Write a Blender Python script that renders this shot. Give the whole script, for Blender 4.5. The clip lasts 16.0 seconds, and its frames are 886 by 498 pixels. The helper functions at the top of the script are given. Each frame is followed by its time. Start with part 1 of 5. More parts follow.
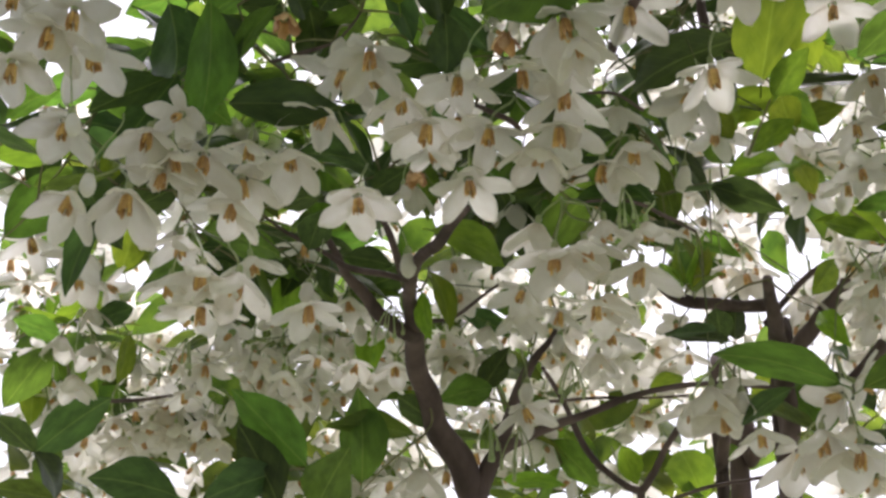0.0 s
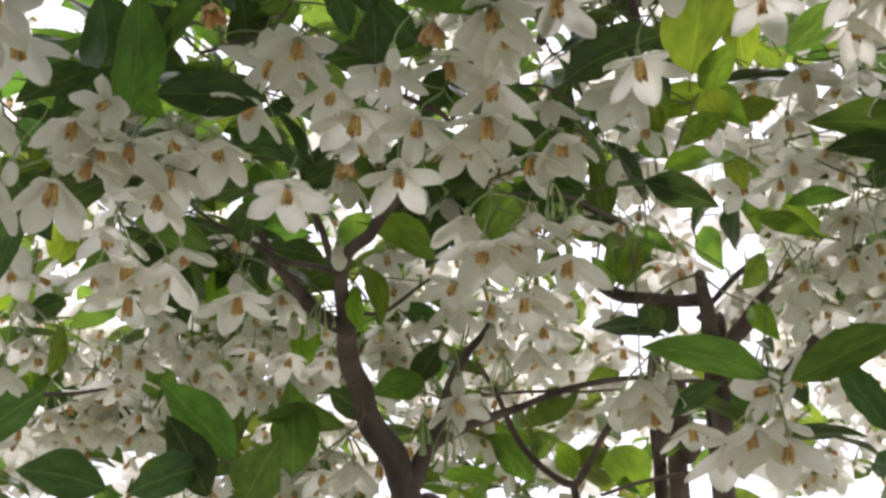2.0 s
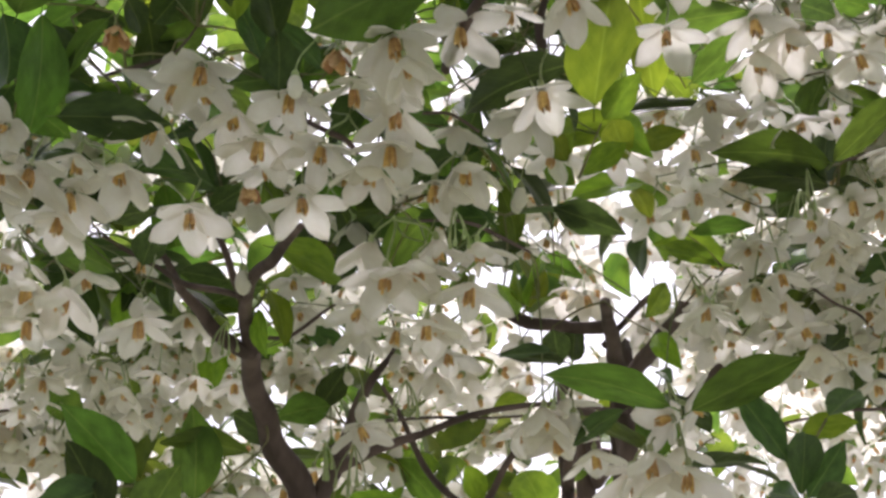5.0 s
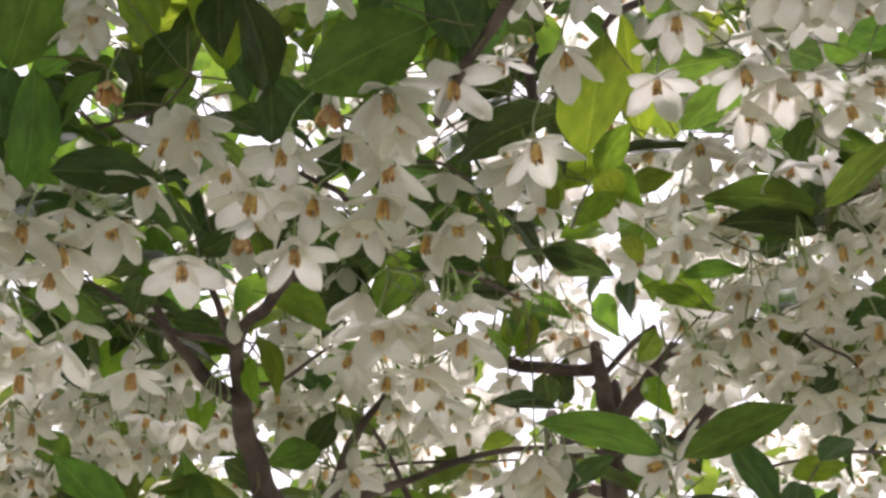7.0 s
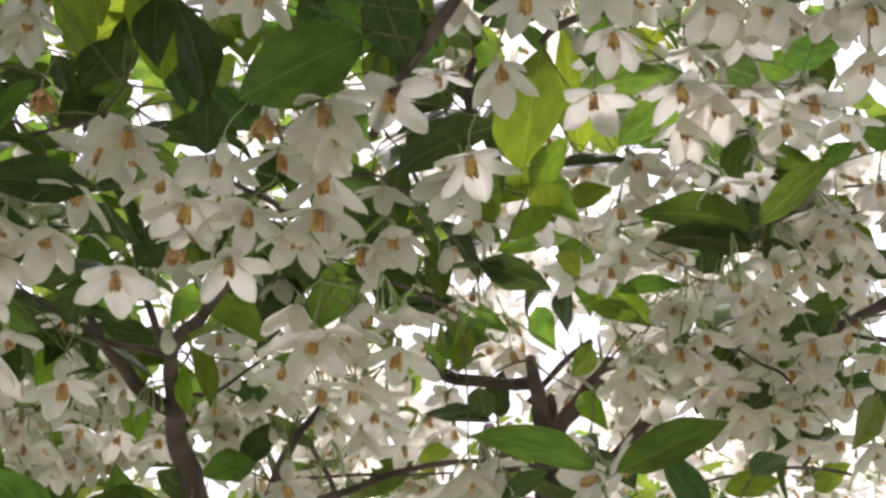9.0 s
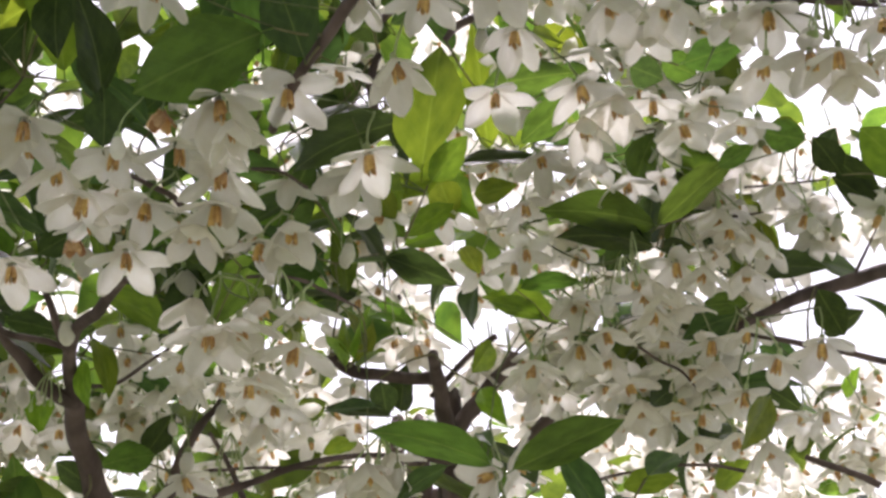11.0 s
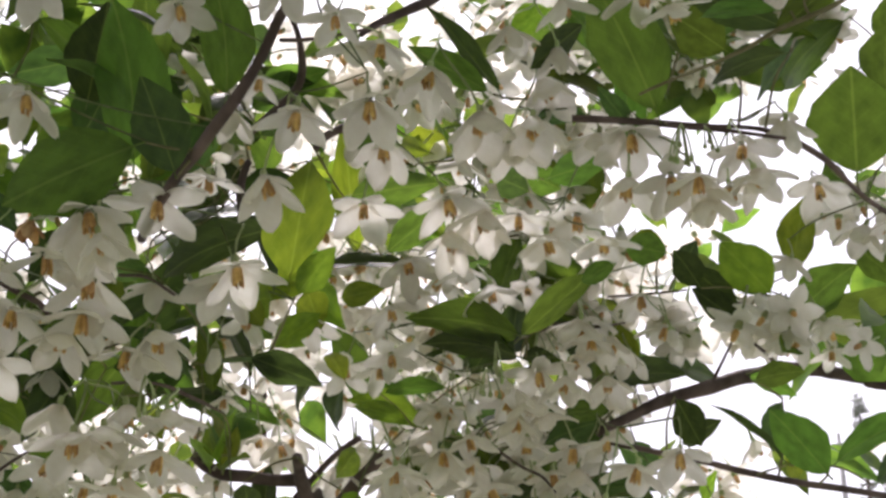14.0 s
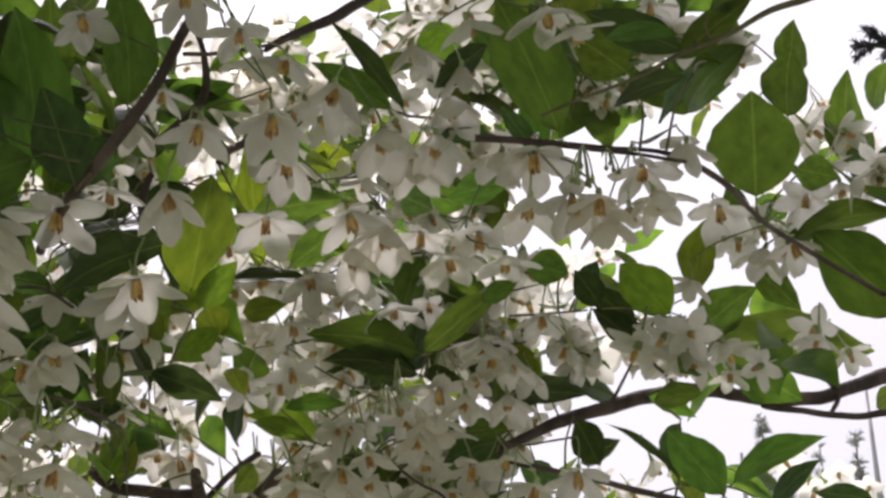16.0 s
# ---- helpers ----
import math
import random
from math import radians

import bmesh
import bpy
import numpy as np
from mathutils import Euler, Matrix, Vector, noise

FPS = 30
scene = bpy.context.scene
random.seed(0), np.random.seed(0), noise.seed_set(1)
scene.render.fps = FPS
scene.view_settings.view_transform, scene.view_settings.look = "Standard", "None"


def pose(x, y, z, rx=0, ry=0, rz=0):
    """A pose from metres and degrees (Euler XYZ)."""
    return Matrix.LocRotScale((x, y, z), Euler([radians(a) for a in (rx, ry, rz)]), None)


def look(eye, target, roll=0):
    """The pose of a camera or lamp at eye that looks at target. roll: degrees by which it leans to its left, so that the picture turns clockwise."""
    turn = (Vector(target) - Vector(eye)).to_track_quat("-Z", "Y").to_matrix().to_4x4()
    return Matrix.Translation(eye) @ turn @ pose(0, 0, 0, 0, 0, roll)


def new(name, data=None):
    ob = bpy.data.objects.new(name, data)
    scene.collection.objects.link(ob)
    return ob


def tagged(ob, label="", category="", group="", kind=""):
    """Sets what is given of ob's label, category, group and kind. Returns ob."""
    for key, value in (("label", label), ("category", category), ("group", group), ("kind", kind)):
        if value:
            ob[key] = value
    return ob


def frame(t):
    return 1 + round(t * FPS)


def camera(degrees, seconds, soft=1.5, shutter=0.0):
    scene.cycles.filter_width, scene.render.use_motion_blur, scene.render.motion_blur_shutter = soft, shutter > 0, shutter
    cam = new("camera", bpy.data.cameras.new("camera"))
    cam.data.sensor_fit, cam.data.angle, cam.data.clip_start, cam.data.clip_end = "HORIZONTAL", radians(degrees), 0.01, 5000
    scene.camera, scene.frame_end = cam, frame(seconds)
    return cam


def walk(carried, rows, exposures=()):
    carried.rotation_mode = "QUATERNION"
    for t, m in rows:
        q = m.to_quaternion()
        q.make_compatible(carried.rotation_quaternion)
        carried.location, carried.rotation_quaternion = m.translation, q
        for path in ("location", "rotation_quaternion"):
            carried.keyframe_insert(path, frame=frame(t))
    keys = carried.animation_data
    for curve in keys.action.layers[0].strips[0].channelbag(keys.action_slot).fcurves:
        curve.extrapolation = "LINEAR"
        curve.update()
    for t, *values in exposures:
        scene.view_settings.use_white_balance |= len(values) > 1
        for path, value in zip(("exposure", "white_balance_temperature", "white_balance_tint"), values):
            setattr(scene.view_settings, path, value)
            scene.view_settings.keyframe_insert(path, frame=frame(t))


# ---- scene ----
cam = camera(26.0, 16.0, soft=2.8)
PATH = [
    (0, (0.0001, -0.0001, 1.6001), (0.0001, 1.8255, 2.4169), 1.38),
    (0.5, (0.0017, 0.0017, 1.5997), (0.0112, 1.8252, 2.4212), 1.36),
    (1, (0.0046, 0.0058, 1.5989), (0.0267, 1.8281, 2.4226), 1.25),
    (1.5, (0.0089, 0.0064, 1.5990), (0.0367, 1.8298, 2.4203), 1.26),
    (2, (0.0138, 0.0018, 1.5967), (0.0565, 1.8260, 2.4157), 1.06),
    (2.5, (0.0181, 0.0030, 1.5998), (0.0717, 1.8263, 2.4199), 0.93),
    (3, (0.0228, 0.0014, 1.6005), (0.0945, 1.8207, 2.4282), 0.70),
    (3.5, (0.0248, 0.0015, 1.6001), (0.1027, 1.8182, 2.4329), 0.82),
    (4, (0.0237, 0.0033, 1.6001), (0.1202, 1.8189, 2.4335), 0.67),
    (4.2, (0.0246, 0.0020, 1.6000), (0.1267, 1.8168, 2.4344), 0.70),
    (6.5, (0.0188, -0.0041, 1.6117), (0.1566, 1.8073, 2.4483), 0.36),
    (7, (0.0160, -0.0087, 1.6177), (0.1593, 1.7986, 2.4622), 0.16),
    (7.5, (0.0160, -0.0106, 1.6199), (0.1739, 1.7919, 2.4721), 0.10),
    (8, (0.0164, -0.0090, 1.6183), (0.1915, 1.7889, 2.4767), -0.08),
    (10.5, (0.0337, -0.0122, 1.6212), (0.2764, 1.7846, 2.4653), 0.17),
    (11, (0.0363, -0.0145, 1.6227), (0.3040, 1.7803, 2.4637), -0.10),
    (11.5, (0.0356, -0.0169, 1.6232), (0.3212, 1.7727, 2.4692), -0.13),
    (12, (0.0349, -0.0190, 1.6265), (0.3445, 1.7636, 2.4789), -0.52),
    (12.5, (0.0344, -0.0217, 1.6281), (0.3603, 1.7540, 2.4888), -0.45),
    (13, (0.0350, -0.0245, 1.6312), (0.3896, 1.7394, 2.5046), -0.74),
    (13.5, (0.0335, -0.0290, 1.6348), (0.4053, 1.7244, 2.5223), -0.85),
    (14, (0.0334, -0.0320, 1.6364), (0.4323, 1.7074, 2.5394), -1.05),
    (14.5, (0.0336, -0.0323, 1.6368), (0.4606, 1.7005, 2.5398), -1.18),
    (15, (0.0354, -0.0313, 1.6373), (0.4904, 1.6937, 2.5414), -1.22),
    (15.5, (0.0364, -0.0325, 1.6361), (0.5135, 1.6845, 2.5441), -1.35),
    (16, (0.0364, -0.0340, 1.6369), (0.5258, 1.6756, 2.5522), -1.51),
]

walk(cam, [(t, look(eye, target, roll)) for t, eye, target, roll in PATH],
     exposures=[(0.0, 0.82, 6180, 22), (4.0, 0.87, 6160, 24), (8.0, 0.98, 6290, 26), (12.0, 0.94, 6190, 26), (14.0, 0.75, 6270, 24), (16.0, 0.24, 6360, 22)])

# ---- light: a bright overcast sky and a veiled sun ----
SUN_ELEV, SUN_TURN = 65.0, 8.0
world = bpy.data.worlds.new("world")
scene.world = world
world.use_nodes = True
wn, wl = world.node_tree.nodes, world.node_tree.links
sky = wn.new("ShaderNodeTexSky")
sky.sky_type, sky.sun_disc = "NISHITA", False
sky.sun_elevation, sky.sun_rotation = radians(SUN_ELEV), radians(SUN_TURN)
sky.air_density, sky.dust_density, sky.ozone_density = 1.0, 4.0, 1.0
veil = wn.new("ShaderNodeHueSaturation")
veil.inputs["Saturation"].default_value = 0.12
wl.new(sky.outputs["Color"], veil.inputs["Color"])
wl.new(veil.outputs["Color"], wn["Background"].inputs["Color"])
wn["Background"].inputs["Strength"].default_value = 0.135
sun_data = bpy.data.lights.new("sun", "SUN")
sun_data.energy, sun_data.angle, sun_data.color = 4.2, radians(16), (1.0, 0.96, 0.9)
sun = new("sun", sun_data)
to_sun = Vector((math.sin(radians(SUN_TURN)) * math.cos(radians(SUN_ELEV)), math.cos(radians(SUN_TURN)) * math.cos(radians(SUN_ELEV)), math.sin(radians(SUN_ELEV))))
sun.matrix_world = look(to_sun * 30, (0, 0, 0))


# ---- materials ----
def material(name):
    m = bpy.data.materials.new(name)
    m.use_nodes = True
    nt = m.node_tree
    return m, nt.nodes, nt.links, nt.nodes["Principled BSDF"], nt.nodes["Material Output"]


def noise_ramp(n, l, scale, low, high, coord="Object", detail=4.0, lo=0.35, hi=0.65):
    tc = n.new("ShaderNodeTexCoord")
    tex = n.new("ShaderNodeTexNoise")
    tex.inputs["Scale"].default_value, tex.inputs["Detail"].default_value = scale, detail
    ramp = n.new("ShaderNodeValToRGB")
    ramp.color_ramp.elements[0].position, ramp.color_ramp.elements[1].position = lo, hi
    ramp.color_ramp.elements[0].color, ramp.color_ramp.elements[1].color = (*low, 1), (*high, 1)
    l.new(tc.outputs[coord], tex.inputs["Vector"])
    l.new(tex.outputs["Fac"], ramp.inputs["Fac"])
    return tc, tex, ramp


def vary(n, l, colour, hue=0.02, value=0.25, island=False):
    """Shifts a colour a little from piece to piece."""
    info = n.new("ShaderNodeNewGeometry" if island else "ShaderNodeObjectInfo")
    rnd = info.outputs["Random Per Island" if island else "Random"]
    hsv = n.new("ShaderNodeHueSaturation")
    for key, span, mid in (("Hue", hue, 0.5), ("Value", value, 1.0)):
        mr = n.new("ShaderNodeMapRange")
        mr.inputs["To Min"].default_value, mr.inputs["To Max"].default_value = mid - span, mid + span
        l.new(rnd, mr.inputs["Value"])
        l.new(mr.outputs["Result"], hsv.inputs[key])
    l.new(colour, hsv.inputs["Color"])
    return hsv.outputs["Color"]


def thin(n, l, bsdf, out, colour, share):
    """A thin living sheet: part of the light goes through it."""
    tr = n.new("ShaderNodeBsdfTranslucent")
    mix = n.new("ShaderNodeMixShader")
    mix.inputs["Fac"].default_value = share
    l.new(colour, tr.inputs["Color"])
    l.new(bsdf.outputs["BSDF"], mix.inputs[1])
    l.new(tr.outputs["BSDF"], mix.inputs[2])
    l.new(mix.outputs["Shader"], out.inputs["Surface"])


def bump(n, l, bsdf, height, strength, distance):
    b = n.new("ShaderNodeBump")
    b.inputs["Strength"].default_value, b.inputs["Distance"].default_value = strength, distance
    l.new(height, b.inputs["Height"])
    l.new(b.outputs["Normal"], bsdf.inputs["Normal"])


def petal_material(name, island, share=0.6):
    m, n, l, b, out = material(name)
    _, tex, ramp = noise_ramp(n, l, 160, (0.80, 0.77, 0.69), (0.87, 0.85, 0.79))
    col = vary(n, l, ramp.outputs["Color"], 0.008, 0.06, island)
    l.new(col, b.inputs["Base Color"])
    b.inputs["Roughness"].default_value, b.inputs["Specular IOR Level"].default_value = 0.5, 0.3
    bump(n, l, b, tex.outputs["Fac"], 0.25, 0.0006)
    thin(n, l, b, out, col, share)
    return m


def leaf_material(name, low, high, through_col, share, veins):
    m, n, l, b, out = material(name)
    tc, tex, ramp = noise_ramp(n, l, 5 if veins else 60, low, high)
    col = vary(n, l, ramp.outputs["Color"], 0.028, 0.32, not veins)
    height = tex.outputs["Fac"]
    if veins:
        sep = n.new("ShaderNodeSeparateXYZ")
        l.new(tc.outputs["Object"], sep.inputs["Vector"])
        mag = n.new("ShaderNodeMath")
        mag.operation = "ABSOLUTE"
        l.new(sep.outputs["X"], mag.inputs[0])
        rib = n.new("ShaderNodeMapRange")
        rib.inputs["From Min"].default_value, rib.inputs["From Max"].default_value = 0.008, 0.022
        rib.inputs["To Min"].default_value, rib.inputs["To Max"].default_value = 0.2, 0.0
        l.new(mag.outputs["Value"], rib.inputs["Value"])
        # side veins run forward from the midrib
        slant = n.new("ShaderNodeMath")
        slant.operation = "MULTIPLY_ADD"
        slant.inputs[1].default_value = -0.75
        l.new(mag.outputs["Value"], slant.inputs[0])
        l.new(sep.outputs["Y"], slant.inputs[2])
        comb = n.new("ShaderNodeMath")
        comb.operation = "MULTIPLY"
        comb.inputs[1].default_value = 44.0
        l.new(slant.outputs["Value"], comb.inputs[0])
        wave = n.new("ShaderNodeMath")
        wave.operation = "SINE"
        l.new(comb.outputs["Value"], wave.inputs[0])
        vein = n.new("ShaderNodeMapRange")
        vein.inputs["From Min"].default_value, vein.inputs["From Max"].default_value = 0.93, 1.0
        vein.inputs["To Min"].default_value, vein.inputs["To Max"].default_value = 0.0, 0.045
        l.new(wave.outputs["Value"], vein.inputs["Value"])
        both = n.new("ShaderNodeMath")
        both.operation = "MAXIMUM"
        l.new(rib.outputs["Result"], both.inputs[0])
        l.new(vein.outputs["Result"], both.inputs[1])
        mix = n.new("ShaderNodeMix")
        mix.data_type = "RGBA"
        mix.inputs["B"].default_value = (0.30, 0.38, 0.14, 1)
        l.new(both.outputs["Value"], mix.inputs["Factor"])
        l.new(col, mix.inputs["A"])
        col = mix.outputs["Result"]
        height = both.outputs["Value"]
    l.new(col, b.inputs["Base Color"])
    b.inputs["Roughness"].default_value, b.inputs["Specular IOR Level"].default_value = 0.42, 0.42
    bump(n, l, b, height, 0.3, 0.02 if veins else 0.001)
    tint = n.new("ShaderNodeMix")
    tint.data_type, tint.blend_type = "RGBA", "MULTIPLY"
    tint.inputs["Factor"].default_value = 1.0
    tint.inputs["B"].default_value = (*through_col, 1)
    l.new(col, tint.inputs["A"])
    thin(n, l, b, out, tint.outputs["Result"], share)
    return m


def bark_material():
    m, n, l, b, out = material("bark")
    tc, tex, ramp = noise_ramp(n, l, 55, (0.066, 0.043, 0.042), (0.185, 0.13, 0.127))
    mp = n.new("ShaderNodeMapping")
    mp.inputs["Scale"].default_value = (1, 1, 0.25)
    l.new(tc.outputs["Object"], mp.inputs["Vector"])
    l.new(mp.outputs["Vector"], tex.inputs["Vector"])
    fine = n.new("ShaderNodeTexNoise")
    fine.inputs["Scale"].default_value, fine.inputs["Detail"].default_value = 400, 3
    l.new(mp.outputs["Vector"], fine.inputs["Vector"])
    add = n.new("ShaderNodeMath")
    add.operation = "ADD"
    l.new(tex.outputs["Fac"], add.inputs[0])
    l.new(fine.outputs["Fac"], add.inputs[1])
    l.new(ramp.outputs["Color"], b.inputs["Base Color"])
    b.inputs["Roughness"].default_value = 0.8
    bump(n, l, b, add.outputs["Value"], 0.6, 0.002)
    return m


def plain(name, low, high, scale, rough, island=False, relief=0.2):
    m, n, l, b, out = material(name)
    _, tex, ramp = noise_ramp(n, l, scale, low, high)
    l.new(vary(n, l, ramp.outputs["Color"], 0.015, 0.25, island), b.inputs["Base Color"])
    b.inputs["Roughness"].default_value = rough
    bump(n, l, b, tex.outputs["Fac"], relief, 0.001)
    return m


PETAL = petal_material("petal", False)
PETAL_FAR = petal_material("petal_far", True)
BUD = petal_material("bud", False, 0.2)
ANTHER = plain("anther", (0.56, 0.31, 0.10), (0.80, 0.54, 0.25), 300, 0.6, True)
CALYX = plain("calyx", (0.26, 0.34, 0.13), (0.42, 0.48, 0.24), 200, 0.5)
WITHERED = plain("withered", (0.52, 0.25, 0.10), (0.86, 0.60, 0.36), 120, 0.8)
TWIG = plain("twig", (0.10, 0.13, 0.05), (0.19, 0.22, 0.10), 150, 0.7)
SHOOT = plain("shoot", (0.14, 0.13, 0.06), (0.24, 0.22, 0.11), 120, 0.7)
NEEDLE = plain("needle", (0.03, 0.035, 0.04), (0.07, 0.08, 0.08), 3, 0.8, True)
# far needles: colour lightened to stand in for distance haze
NEEDLE_HAZED = plain("needle_hazed", (0.46, 0.49, 0.48), (0.62, 0.64, 0.62), 3, 0.8, True)
BARK = bark_material()
POLE = plain("pole", (0.46, 0.45, 0.45), (0.62, 0.61, 0.61), 2, 0.7)
LEAF = leaf_material("leaf", (0.034, 0.057, 0.025), (0.056, 0.091, 0.035), (1.75, 1.88, 0.9), 0.48, True)
# the two lighter tones also put light shining through a leaf into its colour
LEAF_MID = leaf_material("leaf_mid", (0.06, 0.102, 0.026), (0.098, 0.165, 0.04), (1.85, 1.95, 0.8), 0.54, True)
LEAF_YOUNG_LIT = leaf_material("leaf_young_lit", (0.095, 0.148, 0.026), (0.15, 0.21, 0.038), (1.9, 1.95, 0.65), 0.6, True)
LEAF_FAR = leaf_material("leaf_far", (0.045, 0.078, 0.02), (0.11, 0.16, 0.035), (1.75, 1.75, 0.75), 0.52, False)


# ---- mesh helpers ----
def mesh(name, verts, faces, mats, index=None):
    me = bpy.data.meshes.new(name)
    me.from_pydata([tuple(v) for v in verts], [], faces)
    for m in mats:
        me.materials.append(m)
    me.polygons.foreach_set("use_smooth", [True] * len(me.polygons))
    if index is not None:
        me.polygons.foreach_set("material_index", index)
    me.update()
    return me


def part(name, me, parent, m=None, label=""):
    ob = new(name, me)
    ob.parent = parent
    if m is not None:
        ob.matrix_basis = m
    return tagged(ob, label)


def grid_faces(rows, cols, off=0):
    return [(off + i * cols + j, off + i * cols + j + 1, off + (i + 1) * cols + j + 1, off + (i + 1) * cols + j)
            for i in range(rows - 1) for j in range(cols - 1)]


def tube(points, radii, sides=8, off=0, rough=0.0):
    """Rings along a line of points; returns vertices and faces with closed ends."""
    pts = [Vector(p) for p in points]
    verts, faces = [], []
    side = None
    for i, p in enumerate(pts):
        way = (pts[min(i + 1, len(pts) - 1)] - pts[max(i - 1, 0)]).normalized()
        side = way.orthogonal().normalized() if side is None else (side - way * side.dot(way)).normalized()
        other = way.cross(side)
        for k in range(sides):
            a = 2 * math.pi * k / sides
            r = radii[i] * (1 + rough * noise.noise(p * 60 + Vector((3 * math.cos(a), 3 * math.sin(a), 0))))
            verts.append(p + (side * math.cos(a) + other * math.sin(a)) * r)
    for i in range(len(pts) - 1):
        for k in range(sides):
            faces.append((off + i * sides + k, off + i * sides + (k + 1) % sides, off + (i + 1) * sides + (k + 1) % sides, off + (i + 1) * sides + k))
    faces.append(tuple(off + k for k in reversed(range(sides))))
    faces.append(tuple(off + (len(pts) - 1) * sides + k for k in range(sides)))
    return verts, faces


def flow(points, steps):
    """A smooth line through rows of numbers (Catmull-Rom)."""
    p = [np.array(q, float) for q in points]
    p = [2 * p[0] - p[1], *p, 2 * p[-1] - p[-2]]
    out = []
    for i in range(1, len(p) - 2):
        for k in range(steps):
            t = k / steps
            out.append(0.5 * (2 * p[i] + (p[i + 1] - p[i - 1]) * t + (2 * p[i - 1] - 5 * p[i] + 4 * p[i + 1] - p[i + 2]) * t * t
                              + (3 * p[i] - p[i - 1] - 3 * p[i + 1] + p[i + 2]) * t ** 3))
    return out + [p[-2]]


# ---- flower pieces: the mouth of a flower looks along its own z ----
def petal_sheet(spread, rows, cols, length=0.0165, width=0.0100, curl=0.0, seed=0):
    verts, rad, z, last = [], 0.0012, -0.0010, 0.0
    for i in range(rows):
        s = math.sin(math.pi / 2 * i / (rows - 1)) ** 1.1
        ang = radians(spread) * (0.72 + 0.45 * min(1, s * 1.7)) - curl * max(0, s - 0.6)
        step, last = s - last, s
        rad += math.sin(ang) * length * step
        z += math.cos(ang) * length * step
        w = width * (max(0.0, 1 - ((s - 0.54) / 0.47) ** 2) ** 0.6 if s > 0.54 else 0.48 + 0.52 * math.sin(math.pi / 2 * s / 0.54))
        for j in range(cols):
            v = 2 * j / (cols - 1) - 1
            dip = 0.13 * w * (1 - v * v) - 0.03 * w * math.sin(7 * s + 3 * v + seed)
            edge = (1 - abs(v) ** 3 * 0.06)
            side = v * w / 2 * (1 + 0.06 * math.sin(9 * s + 2 * seed + (1.3 if v > 0 else 0)))
            verts.append(((rad + math.cos(ang) * dip) * edge, side, z - math.sin(ang) * dip + 0.0005 * math.sin(5 * v + 4 * s + seed) * s))
    return verts, grid_faces(rows, cols)


PETALS = [[mesh("petal", *petal_sheet(sp, 10, 7, 0.0165 + 0.0006 * k, 0.0098 + 0.0008 * k, cu + 0.3 * k, k * 2.1), [PETAL]) for k in range(3)]
          for sp, cu in ((42, 0.2), (56, 0.1), (70, -0.1))]


def anther_set(seed):
    """Ten stamens: pale filaments from the throat, slim orange anthers a little apart from one another."""
    rnd = random.Random(seed)
    verts, faces, index = [], [], []
    for k in range(10):
        a = 2 * math.pi * k / 10 + rnd.uniform(-0.22, 0.22)
        lean, top = rnd.uniform(0.0, 0.2), rnd.uniform(0.0058, 0.0074)
        prof = ((0.0000, 0.0003), (0.0003, 0.0004), (0.0007, 0.0006), (0.0036, 0.00072), (top - 0.0008, 0.00056), (top, 0.0002))
        line = [((0.0012 + lean * (z - 0.002)) * math.cos(a), (0.0012 + lean * (z - 0.002)) * math.sin(a), z) for z, _ in prof]
        v, f = tube(line, [r for _, r in prof], 5, len(verts))
        verts += v
        faces += f
        index += [1] * 5 + [0] * (len(f) - 5)
    return mesh("stamen_ring", verts, faces, [ANTHER, PETAL], index)


STAMENS = [anther_set(k) for k in range(4)]
def throat():
    """The short tube that the petals spring from, with the style standing in it."""
    v, f = tube([(0, 0, -0.0016), (0, 0, -0.0005)], [0.0012, 0.0014], 10)
    rim = len(v)
    for r, z in ((0.0015, 0.0000), (0.0013, 0.0000), (0.0008, -0.0004)):
        v += [Vector((r * math.cos(2 * math.pi * k / 10), r * math.sin(2 * math.pi * k / 10), z)) for k in range(10)]
    for i in range(-1, 2):
        f += [(rim + i * 10 + k, rim + i * 10 + (k + 1) % 10, rim + i * 10 + 10 + (k + 1) % 10, rim + i * 10 + 10 + k) for k in range(10)]
    sv, sf = tube([(0, 0, 0.0002), (0.0003, 0, 0.005), (0.0005, 0, 0.0082)], [0.0004, 0.0003, 0.0002], 4, len(v))
    return mesh("corolla_throat", v + sv, f + sf, [PETAL])


THROAT = throat()


def axis_pose(x, y, z, yaw, tilt, spin, scale):
    """A pose whose z points along yaw and tilt from the zenith, in degrees."""
    return Matrix.Translation((x, y, z)) @ Euler((0, radians(tilt), radians(yaw))).to_matrix().to_4x4() @ pose(0, 0, 0, 0, 0, spin) @ Matrix.Scale(scale, 4)


rnd = random.Random(11)
WOOD = []


def stalk_line(m, node, scale=1.0):
    """The way of a stalk in the world: back from the calyx, then bent up to the node that it hangs from."""
    p0 = m.translation
    back = -(m.to_3x3() @ Vector((0, 0, 1))).normalized()
    reach = (node - p0).length
    p1 = p0 + back * min(0.012, reach * 0.5) * scale
    p2 = node + Vector((rnd.uniform(-0.3, 0.3), rnd.uniform(-0.3, 0.3), -0.75)) * reach * 0.35
    line = []
    for k in range(8):
        t = k / 7
        line.append(p0 * (1 - t) ** 3 + p1 * 3 * t * (1 - t) ** 2 + p2 * 3 * t * t * (1 - t) + node * t ** 3)
    return line


